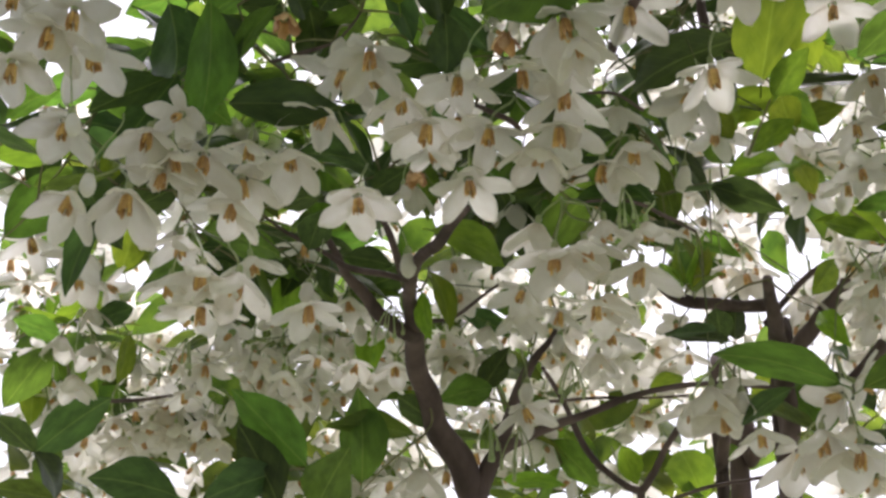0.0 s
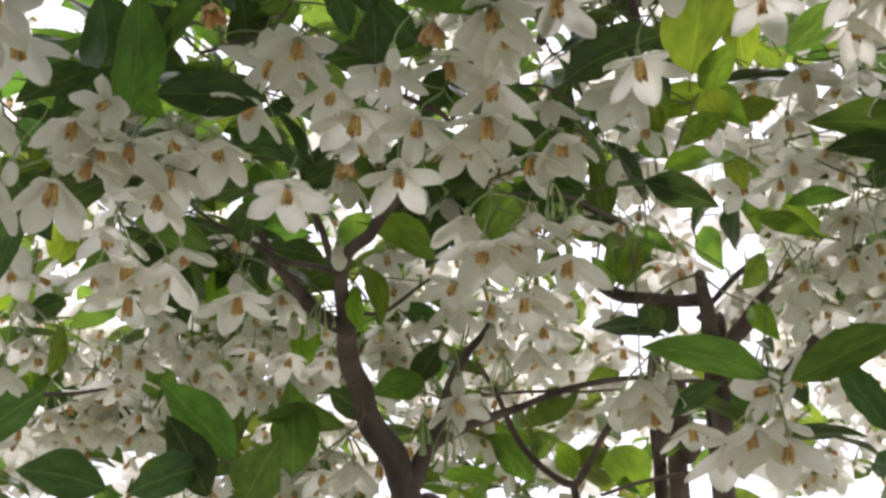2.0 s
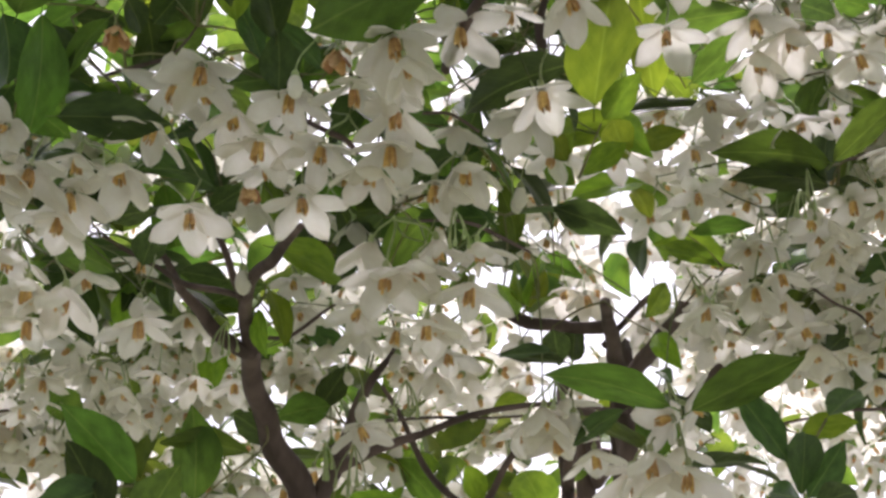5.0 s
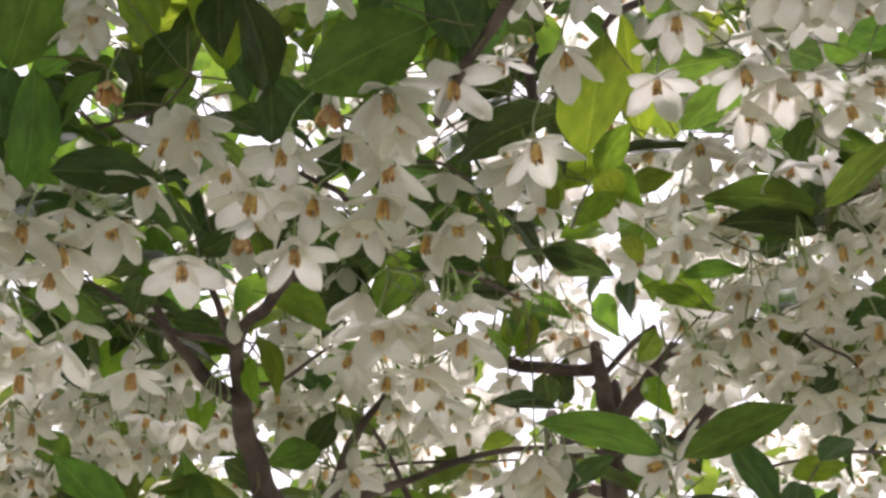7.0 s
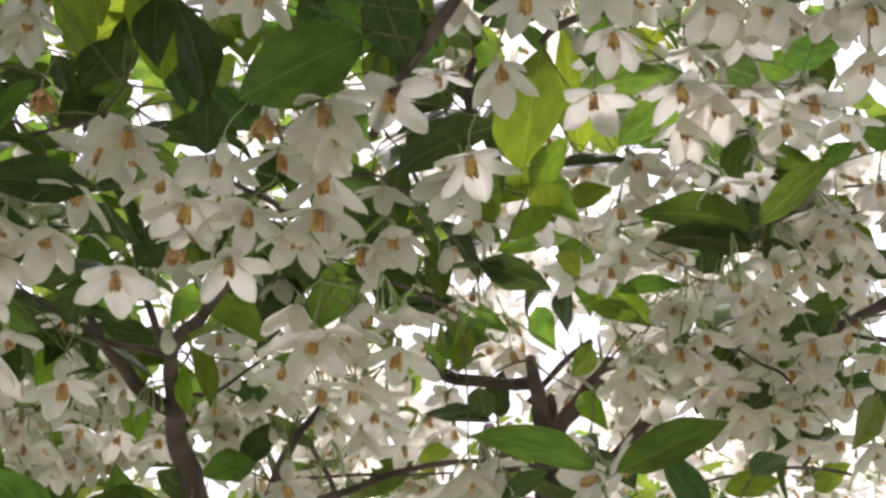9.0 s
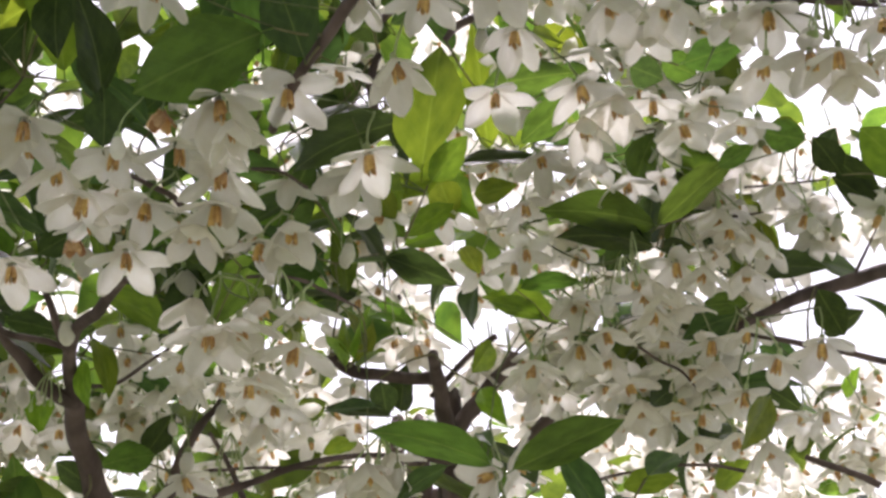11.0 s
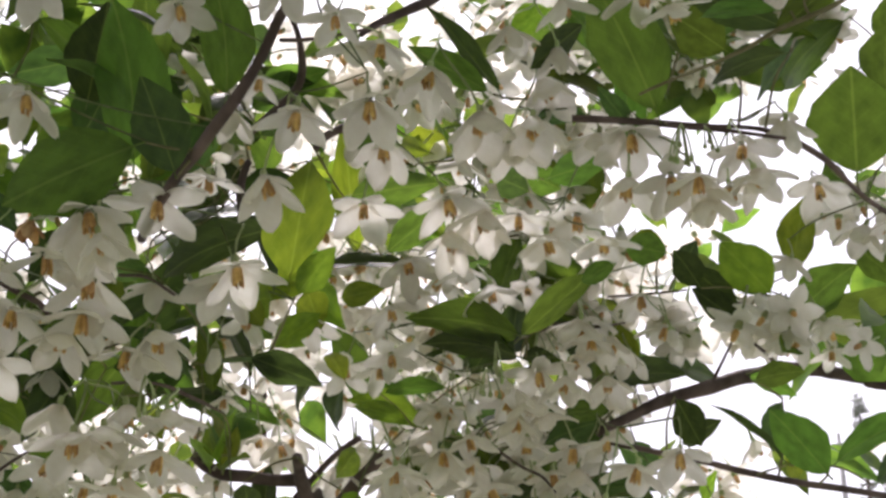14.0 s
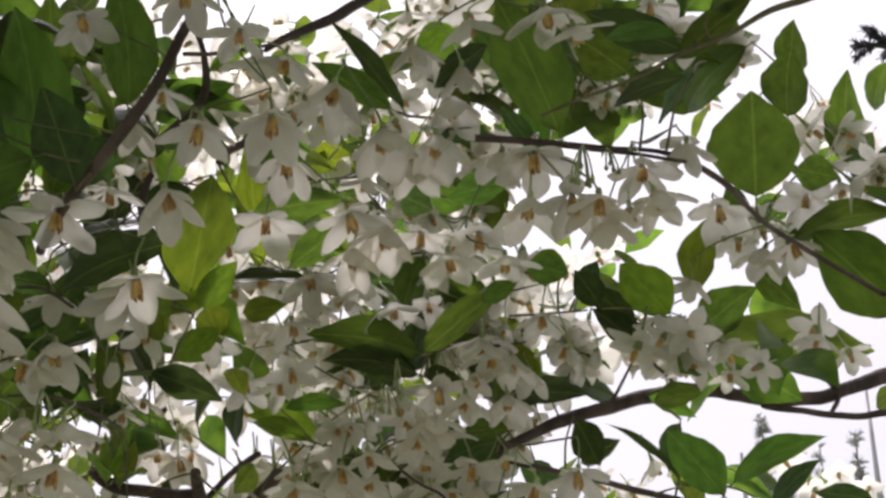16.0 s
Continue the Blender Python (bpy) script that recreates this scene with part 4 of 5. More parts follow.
leaf_spray(tree, [
    (.332, 1.133, 2.107, .306, 1.104, 2.11, 16, 48, 0),
    (.293, .741, 1.915, .272, .71, 1.882, 14, -62, 1),
    (.272, .726, 2.019, .288, .722, 2.029, 10, -66, 2),
    (.407, 1.091, 2.085, .429, 1.069, 2.063, 20, -87, 0),
    (.127, .843, 2.05, .143, .793, 2.032, 20, -71, 1),
    (.219, .804, 2.125, .197, .781, 2.116, 12, 62, 1),
    (.157, .802, 2.047, .166, .767, 2.008, 16, 60, 1),
    (.13, .843, 2.038, .141, .827, 2.045, 14, -49, 1),
    (.187, .872, 2.025, .171, .83, 2.024, 12, 9, 1),
])

leaf_bough(tree, [
    (-.089, .867, 2.181, .078, .045, .12, 8),
    (.033, .836, 2.176, .065, .032, .12, 6),
    (-.086, .80, 2.06, .05, .018, .05, 8),
    (-.03, .95, 2.07, .16, .055, .06, 30),
    (.1, 1.0, 2.09, .09, .05, .06, 12),
    (-.16, .86, 2.03, .07, .05, .05, 14),
    (.076, .803, 2.129, .042, .045, .1, 10),
    (.322, .751, 2.159, .032, .035, .08, 8),
])

leaf_bough(tree, [
    (-.22, .95, 2.092, .035, .035, .05, 12),
    (-.153, 1, 2.139, .057, .04, .06, 16),
    (-.102, .98, 2.04, .047, .019, .05, 10),
    (-.047, .98, 2.157, .053, .036, .06, 14),
    (.02, 1, 2.129, .057, .057, .06, 16),
    (-.092, 1.1, 2.059, .032, .014, .04, 6),
    (.212, 1, 1.945, .031, .016, .04, 5),
    (.317, 1.02, 2.052, .047, .037, .05, 11),
    (.298, 1, 2.094, .04, .017, .05, 6),
    (.367, 1, 2.001, .036, .03, .05, 9),
    (.362, .95, 2.065, .026, .026, .05, 8),
    (.288, .95, 2.138, .053, .03, .05, 8),
    (-.075, 1, 2.078, .052, .019, .05, 8),
    (.09, .9, 2.224, .051, .038, .05, 9),
])
leaf_bough(tree, [
    (.163, .95, 2.187, .053, .03, .05, 6),
    (.13, .88, 2.195, .037, .031, .04, 11),
    (.097, .9, 2.117, .04, .033, .04, 10),
])
# light tones here imitate leaves with the sky behind them
leaf_bough(tree, [
    (.211, 1.1, 2.136, .033, .022, .05, 3),
    (.161, 1.06, 2.108, .042, .028, .05, 5),
    (.243, 1.05, 2.239, .044, .029, .05, 6),
    (-.253, 1.14, 2.056, .036, .022, .05, 8),
    (.05, .98, 2.231, .068, .02, .05, 12),
    (-.101, .98, 2.222, .05, .02, .05, 10),
    (.24, .95, 2.197, .041, .03, .05, 7),
    (-.032, 1.1, 2.061, .021, .021, .05, 5),
    (.068, 1.2, 1.989, .044, .026, .05, 9),
    (.323, 1, 2.175, .042, .018, .04, 5),
], (1, 1, 2))
flower_spray(tree, [
    (-.245, 1, 2.034, 1.07, -161, 175, 19),
    (-.234, 1, 2.02, 1.06, 174, 177, 66),
    (-.218, .999, 2.021, 1.06, 145, 170, 64),
    (-.196, .999, 2.005, .97, 64, 165, 23),
    (-.189, 1.001, 2.02, .98, -11, 122, 65),
    (-.199, .971, 2.013, 1.16, -57, 172, 58),
    (-.194, 1, 1.982, 1.09, -103, 179, 23),
    (-.205, .969, 1.975, .94, 122, 170, 11),
    (-.185, .994, 1.972, 1.08, 16, 165, 33),
    (-.216, .919, 2.011, 1.22, -58, 163, 33),
    (-.199, .981, 1.957, 1.06, 12, 174, 65),
    (-.174, .999, 1.975, .96, 32, 157, 2),
    (-.191, .919, 2.005, 1.22, -114, 165, 7),
])
flower_spray(tree, [
    (-.212, 1.102, 1.963, .99, -80, 164, 33),
    (-.196, 1.099, 1.974, 1, 15, 161, 29),
    (-.19, 1.103, 1.963, .99, -90, 167, 23),
    (-.183, 1.099, 1.98, .95, 58, 167, 37),
    (-.173, 1.099, 1.972, 1.04, 101, 170, 2),
    (-.166, 1.1, 1.988, .96, 167, 179, 2),
    (-.158, 1.099, 1.971, .95, -36, 176, 28),
    (-.149, 1.12, 1.968, .96, 174, 168, 45),
    (-.14, 1.092, 1.972, .94, -79, 164, 50),
    (-.134, 1.101, 1.963, .95, -65, 172, 65),
    (-.148, 1.05, 1.974, .91, -15, 172, 46),
    (-.152, 1.04, 1.988, 1, -176, 142, 38),
    (-.139, 1.049, 1.979, .92, 76, 165, 19),
    (-.122, 1.07, 1.976, .93, -5, 164, 59),
])
flower_spray(tree, [
    (-.175, .667, 2.006, 1.13, -90, 162, 6),
    (-.159, .665, 1.99, 1.32, -170, 168, 27),
    (-.175, .676, 1.979, 1.2, -85, 164, 7),
    (-.149, .66, 1.994, 1.31, -78, 156, 46),
    (-.147, .691, 1.995, 1.42, -35, 163, 8),
    (-.161, .719, 1.975, 1.18, -112, 165, 28),
    (-.124, .712, 1.968, 1.31, -118, 166, 28),
    (-.11, .704, 1.973, .9, -113, 131, 7),
    (-.113, .714, 1.959, 1.09, 8, 170, 37),
    (-.117, .718, 1.953, 1.1, 139, 169, 57),
    (-.161, .748, 1.955, 1.36, -126, 159, 23),
    (-.135, .739, 1.952, 1.44, -89, 169, 38),
    (-.101, .719, 1.961, 1.32, -101, 163, 39),
])
flower_spray(tree, [
    (-.146, 1.029, 1.992, .99, 166, 158, 30),
    (-.134, 1.028, 1.983, 1.03, -63, 162, 25),
    (-.113, 1.028, 1.993, .99, 80, 164, 15),
    (-.105, 1.03, 1.99, .99, -159, 168, 66),
    (-.087, 1.02, 1.977, .98, -116, 177, 35),
    (-.084, 1.041, 1.97, .91, -118, 172, 61),
    (-.08, 1.049, 2.007, .97, 47, 166, 33),
    (-.07, 1.031, 1.991, .99, -127, 173, 64),
    (-.113, 1.12, 1.98, .97, 64, 178, 54),
    (-.051, .999, 2.001, .84, 80, 165, 24),
    (-.048, 1.008, 1.98, 1.05, -90, 164, 64),
])
flower_spray(tree, [
    (-.121, .788, 1.934, 1.11, 111, 166, 64),
    (-.107, .792, 1.923, 1.24, 140, 173, 27),
    (-.117, .779, 1.95, 1.24, 109, 177, 70),
    (-.105, .769, 1.931, 1.37, -114, 170, 13),
    (-.089, .77, 1.928, 1.37, -152, 175, 55),
    (-.09, .744, 1.952, 1.21, -172, 166, 47),
    (-.087, .742, 1.962, 1.26, -93, 168, 13),
    (-.061, .816, 1.935, 1.24, -61, 178, 16),
    (-.091, .838, 1.967, 1.11, 52, 160, 60),
    (-.084, .733, 1.975, 1.06, 108, 172, 58),
    (-.067, .742, 1.975, 1.27, -56, 168, 7),
    (-.039, .785, 1.975, 1.26, -76, 159, 21),
    (-.053, .734, 1.992, 1.22, -173, 159, 68),
])
flower_spray(tree, [
    (-.084, .709, 2.053, .97, 115, 173, 31),
    (-.078, .701, 2.056, 1.05, -69, 171, 42),
    (-.079, .701, 2.069, 1.06, -112, 171, 57),
    (-.045, .727, 2.008, 1.26, -115, 159, 15),
    (-.033, .713, 2.01, 1.34, -94, 162, 43),
    (-.034, .74, 2.014, 1.03, 1, 157, 5),
    (-.02, .739, 2.003, 1.21, -72, 171, 71),
    (.004, .661, 2.049, .92, -34, 170, 27),
    (.005, .724, 2.005, 1.26, -141, 171, 40),
    (-.008, .747, 1.994, 1.38, -114, 173, 11),
])
flower_spray(tree, [
    (-.071, .9, 2.003, 1, 22, 172, 59),
    (-.05, .963, 1.999, 1.06, -67, 171, 15),
    (.006, .94, 2.012, .92, -81, 156, 42),
    (-.016, .946, 2.059, 1.03, 113, 142, 13),
    (.01, .974, 2.008, .87, -83, 138, 50),
])
flower_spray(tree, [
    (-.029, 1.049, 2.015, .93, 116, 174, 66),
    (-.025, 1.002, 1.977, 1.05, -87, 176, 8),
    (.026, 1, 1.999, .89, 145, 172, 10),
    (.039, 1.038, 1.943, 1.02, 55, 162, 30),
    (.021, 1.02, 1.933, 1.05, -34, 173, 34),
    (-.026, 1, 1.91, 1.06, -8, 175, 43),
    (-.009, .979, 1.908, 1.24, 162, 176, 10),
    (.005, .999, 1.915, 1.06, 103, 174, 33),
])
flower_spray(tree, [
    (-.006, .779, 1.999, 1.06, 23, 163, 8),
    (.011, .777, 1.981, 1.25, -79, 160, 44),
    (.006, .797, 2.024, 1.09, -96, 171, 63),
    (.019, .749, 1.993, 1.29, -96, 169, 57),
    (.042, .75, 1.985, 1.28, -171, 173, 27),
    (.043, .798, 1.969, 1.21, 115, 164, 3),
    (.049, .734, 1.987, 1.36, -78, 173, 31),
    (.032, .716, 2.005, 1.25, -158, 179, 48),
    (.05, .782, 1.949, 1.34, -89, 174, 46),
    (.07, .764, 1.984, 1.3, -95, 172, 22),
    (.051, .722, 1.997, 1.35, -106, 160, 63),
    (.063, .774, 1.95, 1.23, -22, 175, 28),
    (.073, .788, 1.967, 1.19, 62, 158, 60),
    (.083, .754, 1.989, 1.29, -62, 170, 1),
])
flower_spray(tree, [
    (.019, .631, 2.032, 1.12, -97, 172, 48),
    (.047, .674, 2.005, 1.43, -74, 163, 70),
    (.052, .669, 1.992, 1.09, 24, 165, 53),
    (.076, .624, 2.077, .94, -21, 166, 0),
    (.048, .696, 2.001, 1.13, 177, 162, 55),
    (.076, .696, 2.025, 1.33, -115, 170, 33),
    (.116, .651, 2.015, 1.24, -56, 167, 51),
    (.127, .64, 2.042, 1.15, -177, 176, 38),
    (.112, .58, 2.066, 1.07, 93, 178, 4),
    (.133, .581, 2.051, .84, -128, 171, 16),
    (.149, .594, 2.022, 1.16, -98, 166, 31),
])
flower_spray(tree, [
    (.02, .948, 2.056, 1.03, 81, 159, 61),
    (.037, .928, 2.042, 1.05, 83, 159, 49),
    (.04, .903, 1.971, 1.07, -73, 177, 28),
    (.04, .881, 1.972, 1.05, -119, 157, 44),
    (.06, .897, 1.968, 1.06, 168, 167, 43),
    (.044, .932, 1.928, 1.12, -50, 158, 33),
])
flower_spray(tree, [
    (.069, .788, 1.928, 1.1, 113, 166, 29),
    (.075, .798, 1.935, 1.22, 78, 172, 24),
    (.088, .781, 1.943, 1.33, 168, 173, 42),
    (.091, .778, 1.962, 1.11, 58, 159, 44),
    (.131, .87, 1.918, 1.27, -127, 176, 25),
])
flower_spray(tree, [
    (.082, .929, 1.957, .97, 73, 166, 10),
    (.088, .919, 1.966, 1.08, -23, 177, 0),
    (.126, .903, 1.922, 1.27, -118, 179, 39),
    (.145, .897, 1.933, 1.12, 51, 147, 32),
    (.138, .889, 1.923, 1.36, -98, 163, 26),
    (.14, .89, 1.912, 1.22, 50, 173, 22),
    (.166, .939, 1.921, 1.2, 40, 171, 64),
    (.14, 1.012, 1.992, .98, 22, 178, 32),
])
flower_spray(tree, [
    (.085, .845, 2.057, 1.06, 89, 133, 68),
    (.13, .82, 2.032, 1.05, -121, 167, 71),
    (.113, .774, 2.029, 1.34, -152, 154, 16),
    (.155, .794, 2.019, 1.02, -100, 168, 13),
    (.101, .738, 2.062, 1.02, 72, 164, 25),
])
flower_spray(tree, [
    (.107, .698, 2.073, .92, 84, 162, 11),
    (.117, .689, 2.087, .86, 101, 169, 24),
    (.135, .691, 2.076, 1.03, 66, 161, 58),
    (.112, .708, 2.003, 1.33, -30, 171, 6),
    (.178, .716, 2.075, 1.21, -79, 169, 67),
    (.149, .626, 2.069, .96, 91, 134, 9),
    (.191, .675, 2.091, 1.3, -140, 172, 31),
    (.176, .755, 2.064, 1.17, -97, 159, 24),
    (.159, .623, 2.069, .96, 138, 174, 55),
    (.213, .673, 2.069, 1.35, -82, 174, 49),
    (.211, .73, 2.057, 1.26, -59, 168, 65),
])
flower_spray(tree, [
    (.135, .97, 2.05, .84, 92, 176, 48),
    (.15, .999, 2.071, .82, 122, 171, 5),
    (.16, 1.002, 2.04, .98, -112, 160, 43),
    (.171, .991, 2.032, 1.1, -71, 154, 61),
    (.164, 1, 2.081, .87, -16, 174, 36),
    (.179, 1.002, 2.041, .99, -110, 163, 31),
    (.197, .927, 2.055, 1.05, -94, 160, 46),
    (.194, 1.003, 2.089, .79, -91, 144, 62),
    (.205, 1, 2.022, 1.1, -55, 178, 20),
    (.193, .95, 2.124, .95, -7, 174, 3),
    (.211, .901, 2.045, .92, -63, 169, 19),
    (.194, .982, 2.166, .93, -78, 164, 12),
    (.208, .97, 2.137, 1.01, 172, 147, 61),
    (.226, .979, 2.136, .89, 28, 152, 5),
])
flower_spray(tree, [
    (.175, .882, 1.891, 1.52, -110, 171, 55),
    (.197, .868, 1.9, 1.11, 68, 164, 17),
    (.179, .851, 1.89, 1.47, -100, 172, 60),
    (.191, .862, 1.914, 1.18, -155, 106, 27),
    (.197, .852, 1.884, 1.47, -111, 175, 50),
    (.203, .871, 1.924, 1.2, -13, 118, 6),
    (.213, .869, 1.976, 1.11, 113, 175, 67),
])
flower_spray(tree, [
    (.212, .872, 2.04, .99, -76, 157, 9),
    (.237, .873, 2.01, .8, -115, 137, 65),
    (.242, .872, 2.013, 1, -36, 170, 46),
    (.245, .899, 2.051, .92, 160, 158, 61),
    (.217, .898, 2.08, 1.11, -60, 169, 13),
    (.249, .9, 2.056, .92, -11, 165, 38),
    (.222, .877, 2.098, 1.29, -76, 154, 20),
    (.241, .88, 2.091, 1, 172, 150, 32),
    (.252, .869, 1.996, 1.03, 33, 171, 62),
    (.249, .858, 2.087, 1.08, 79, 163, 67),
    (.236, .86, 1.983, 1.08, -92, 164, 62),
    (.231, .9, 2.094, .94, 46, 175, 12),
    (.262, .838, 2.015, 1.2, 115, 165, 37),
    (.273, .859, 2.015, 1.18, 154, 161, 26),
])
flower_spray(tree, [
    (.213, .736, 2.042, 1.26, -69, 173, 64),
    (.228, .729, 2.051, 1.26, 154, 174, 64),
    (.244, .728, 2.051, .99, 146, 173, 68),
    (.22, .738, 2.083, .91, 107, 158, 2),
    (.255, .721, 2.037, 1.14, 32, 177, 29),
    (.23, .69, 2.065, 1.08, 21, 175, 18),
    (.267, .75, 2.061, 1.08, -78, 177, 46),
    (.273, .731, 2.055, 1.16, -78, 168, 57),
    (.236, .669, 2.067, 1.25, -71, 179, 63),
    (.272, .689, 2.022, .93, 64, 172, 53),
    (.245, .679, 2.094, 1.26, 29, 168, 39),
    (.265, .668, 2.062, 1, 122, 161, 46),
    (.253, .819, 2.058, 1.16, 36, 170, 64),
    (.288, .722, 2.097, 1.07, -101, 162, 0),
])
flower_spray(tree, [
    (.22, .647, 2.099, .92, 60, 148, 49),
    (.242, .647, 2.091, .92, 72, 144, 63),
    (.233, .607, 2.088, .95, 54, 133, 5),
    (.276, .655, 2.056, 1.28, -101, 164, 4),
    (.262, .59, 2.087, 1.09, 14, 166, 43),
    (.275, .661, 2.036, 1.21, -178, 172, 54),
    (.271, .582, 2.074, .93, 49, 136, 40),
    (.286, .637, 2.026, 1.27, -112, 162, 37),
    (.321, .618, 2.118, .83, 67, 161, 8),
    (.295, .629, 2.023, 1.17, -164, 178, 26),
])
flower_spray(tree, [
    (.222, .918, 1.99, 1.15, 114, 160, 43),
    (.227, .922, 1.997, 1.24, 144, 170, 15),
    (.239, .93, 1.986, .96, -43, 179, 25),
    (.25, .897, 1.99, 1.05, 49, 149, 37),
    (.247, .928, 2.021, 1.02, 143, 151, 21),
    (.258, .892, 1.993, 1.13, 146, 178, 18),
    (.274, .916, 1.988, 1.15, 15, 165, 49),
    (.269, .945, 1.995, 1.1, -60, 171, 46),
    (.282, .922, 1.978, 1.15, 49, 167, 6),
    (.278, .949, 1.979, 1.1, 144, 169, 36),
    (.291, .897, 2.008, 1.14, 95, 166, 6),
    (.275, .859, 2.005, 1.1, 107, 169, 57),
    (.302, .925, 1.978, 1.24, 115, 176, 34),
    (.305, .936, 2.008, .94, 89, 136, 61),
])
flower_spray(tree, [
    (.276, .832, 2.066, .76, -101, 149, 9),
    (.301, .821, 2.045, 1.16, -67, 171, 64),
    (.296, .807, 2.037, 1.02, 92, 149, 48),
    (.3, .833, 2.027, .79, -94, 135, 60),
    (.302, .809, 2.031, 1.02, 106, 167, 55),
    (.315, .818, 2.034, 1.11, 93, 176, 48),
    (.277, .821, 2.014, 1.14, -77, 170, 59),
    (.28, .849, 2.011, 1.17, 53, 170, 34),
    (.333, .819, 2.06, 1.05, -147, 176, 67),
    (.316, .83, 2.017, 1.01, -70, 176, 67),
    (.287, .809, 2.006, 1.02, 104, 173, 70),
    (.289, .858, 2.007, 1.14, 27, 150, 28),
    (.338, .799, 2.034, .93, 151, 160, 19),
    (.308, .87, 1.994, 1.19, 52, 178, 3),
])
flower_spray(tree, [
    (.284, .919, 2.145, 1, 116, 171, 20),
    (.303, .92, 2.134, 1, 18, 170, 4),
    (.302, .95, 2.135, .98, -117, 175, 12),
    (.329, .928, 2.15, 1.02, 135, 160, 20),
    (.346, .939, 2.138, .98, 27, 169, 9),
    (.352, .9, 2.064, .96, -178, 167, 57),
    (.212, .951, 2.131, 1.02, -164, 128, 11),
    (.572, 1.1, 2.391, .91, 172, 176, 40),
    (.664, 1.1, 2.389, .98, 57, 176, 19),
    (.669, 1.102, 2.407, .98, -100, 164, 1),
])
flower_spray(tree, [
    (.302, .638, 2.019, .99, 50, 160, 7),
    (.311, .635, 2.023, .93, 41, 173, 23),
    (.321, .629, 2.028, 1.08, -36, 167, 37),
    (.315, .627, 2.039, 1.08, -118, 163, 24),
    (.342, .64, 2.062, 1, 72, 113, 60),
])
flower_spray(tree, [
    (.306, .9, 1.951, 1.08, -2, 171, 33),
    (.315, .919, 1.973, 1.07, 118, 172, 38),
    (.317, .87, 1.943, 1.09, -6, 175, 21),
    (.321, .908, 1.98, 1.07, 107, 159, 6),
    (.323, .88, 1.972, 1.11, -19, 176, 17),
    (.313, .879, 1.985, 1.04, 73, 167, 70),
    (.31, .916, 1.997, 1.16, -6, 175, 47),
    (.32, .849, 1.992, .98, 95, 173, 64),
    (.311, .83, 1.951, 1.06, 161, 173, 46),
    (.329, .83, 1.97, 1.15, 179, 168, 7),
    (.385, .921, 1.978, .98, -75, 174, 60),
    (.351, .828, 1.978, 1.19, -137, 171, 26),
    (.381, .95, 1.987, .96, 162, 171, 67),
    (.313, .808, 1.917, 1.03, 7, 172, 49),
])
flower_spray(tree, [
    (.408, .796, 2.077, .83, 85, 124, 10),
    (.448, .788, 2.095, 1.15, 143, 159, 18),
    (.431, .802, 2.126, 1.25, -103, 164, 50),
    (.457, .771, 2.092, 1.21, -86, 176, 23),
    (.462, .761, 2.115, 1.06, -146, 157, 40),
    (.41, .871, 2.089, .76, -15, 128, 60),
    (.444, .877, 2.082, .77, 75, 131, 24),
    (.436, .889, 2.082, .77, 144, 164, 51),
    (.442, .89, 2.071, .77, -175, 171, 8),
    (.467, .888, 2.085, .94, -99, 154, 25),
    (.418, .969, 1.979, .98, 42, 168, 31),
    (.438, .95, 1.981, 1.1, -33, 175, 9),
    (.47, .891, 2.071, .86, -144, 168, 24),
    (.504, .799, 2.148, 1.08, 47, 166, 21),
])

bud_spray(tree, [
    (.008, .668, 1.983, 11.3, 0),
    (-.017, .854, 1.98, 14.3, 0),
    (-.139, .675, 1.931, 11.5, 0),
    (-.144, .655, 1.947, 10.9, 0),
    (.045, .93, 1.942, 13.4, 0),
    (.116, .83, 2.019, 12.3, 0),
    (.147, .88, 1.922, 12.4, 0),
    (-.061, .81, 1.944, 11.6, 0),
    (-.044, .97, 1.988, 13.8, 0),
    (-.167, .99, 1.97, 11.2, 0),
    (-.036, 1, 2, 10.8, 0),
    (.262, .84, 2.019, 12.4, 0),
    (.251, .86, 2.012, 10.3, 0),
    (.284, .83, 2.026, 10.1, 0),
    (.311, .78, 2.077, 12.8, 0),
])
bud_spray(tree, [
    (.351, .79, 2.029, 11.3, 0),
    (.24, .81, 1.99, 9.9, 0),
    (.337, .79, 2.029, 10.1, 0),
    (-.02, .85, 2.015, 9.9, 0),
    (.036, .92, 1.954, 8.7, 0),
    (.062, .93, 1.969, 11.7, 0),
    (.114, .84, 2.017, 9.9, 0),
    (.169, .75, 2.096, 12.2, 0),
    (-.108, 1.02, 1.983, 9.6, 0),
])

withered_spray(tree, [
    (-.07, .707, 2.023, 12),
    (.024, .693, 2.009, 11.3),
    (-.014, .8, 1.998, 10.5),
])

bare_stalks(tree, [
    (.284, .615, 2.04, 19, 8),
    (.3, .629, 2.049, 14, 5),
    (.041, .923, 1.916, 27, 9),
    (.026, .933, 1.921, 23, 6),
    (.233, .754, 1.985, 18, 4),
    (.079, .764, 1.974, 20, 5),
    (.065, .889, 1.939, 20, 6),
    (.166, .824, 2.05, 20, 4),
    (.25, .8, 2.02, 21, 4),
    (-.025, .885, 1.965, 20, 5),
    (-.132, .933, 1.963, 18, 5),
])

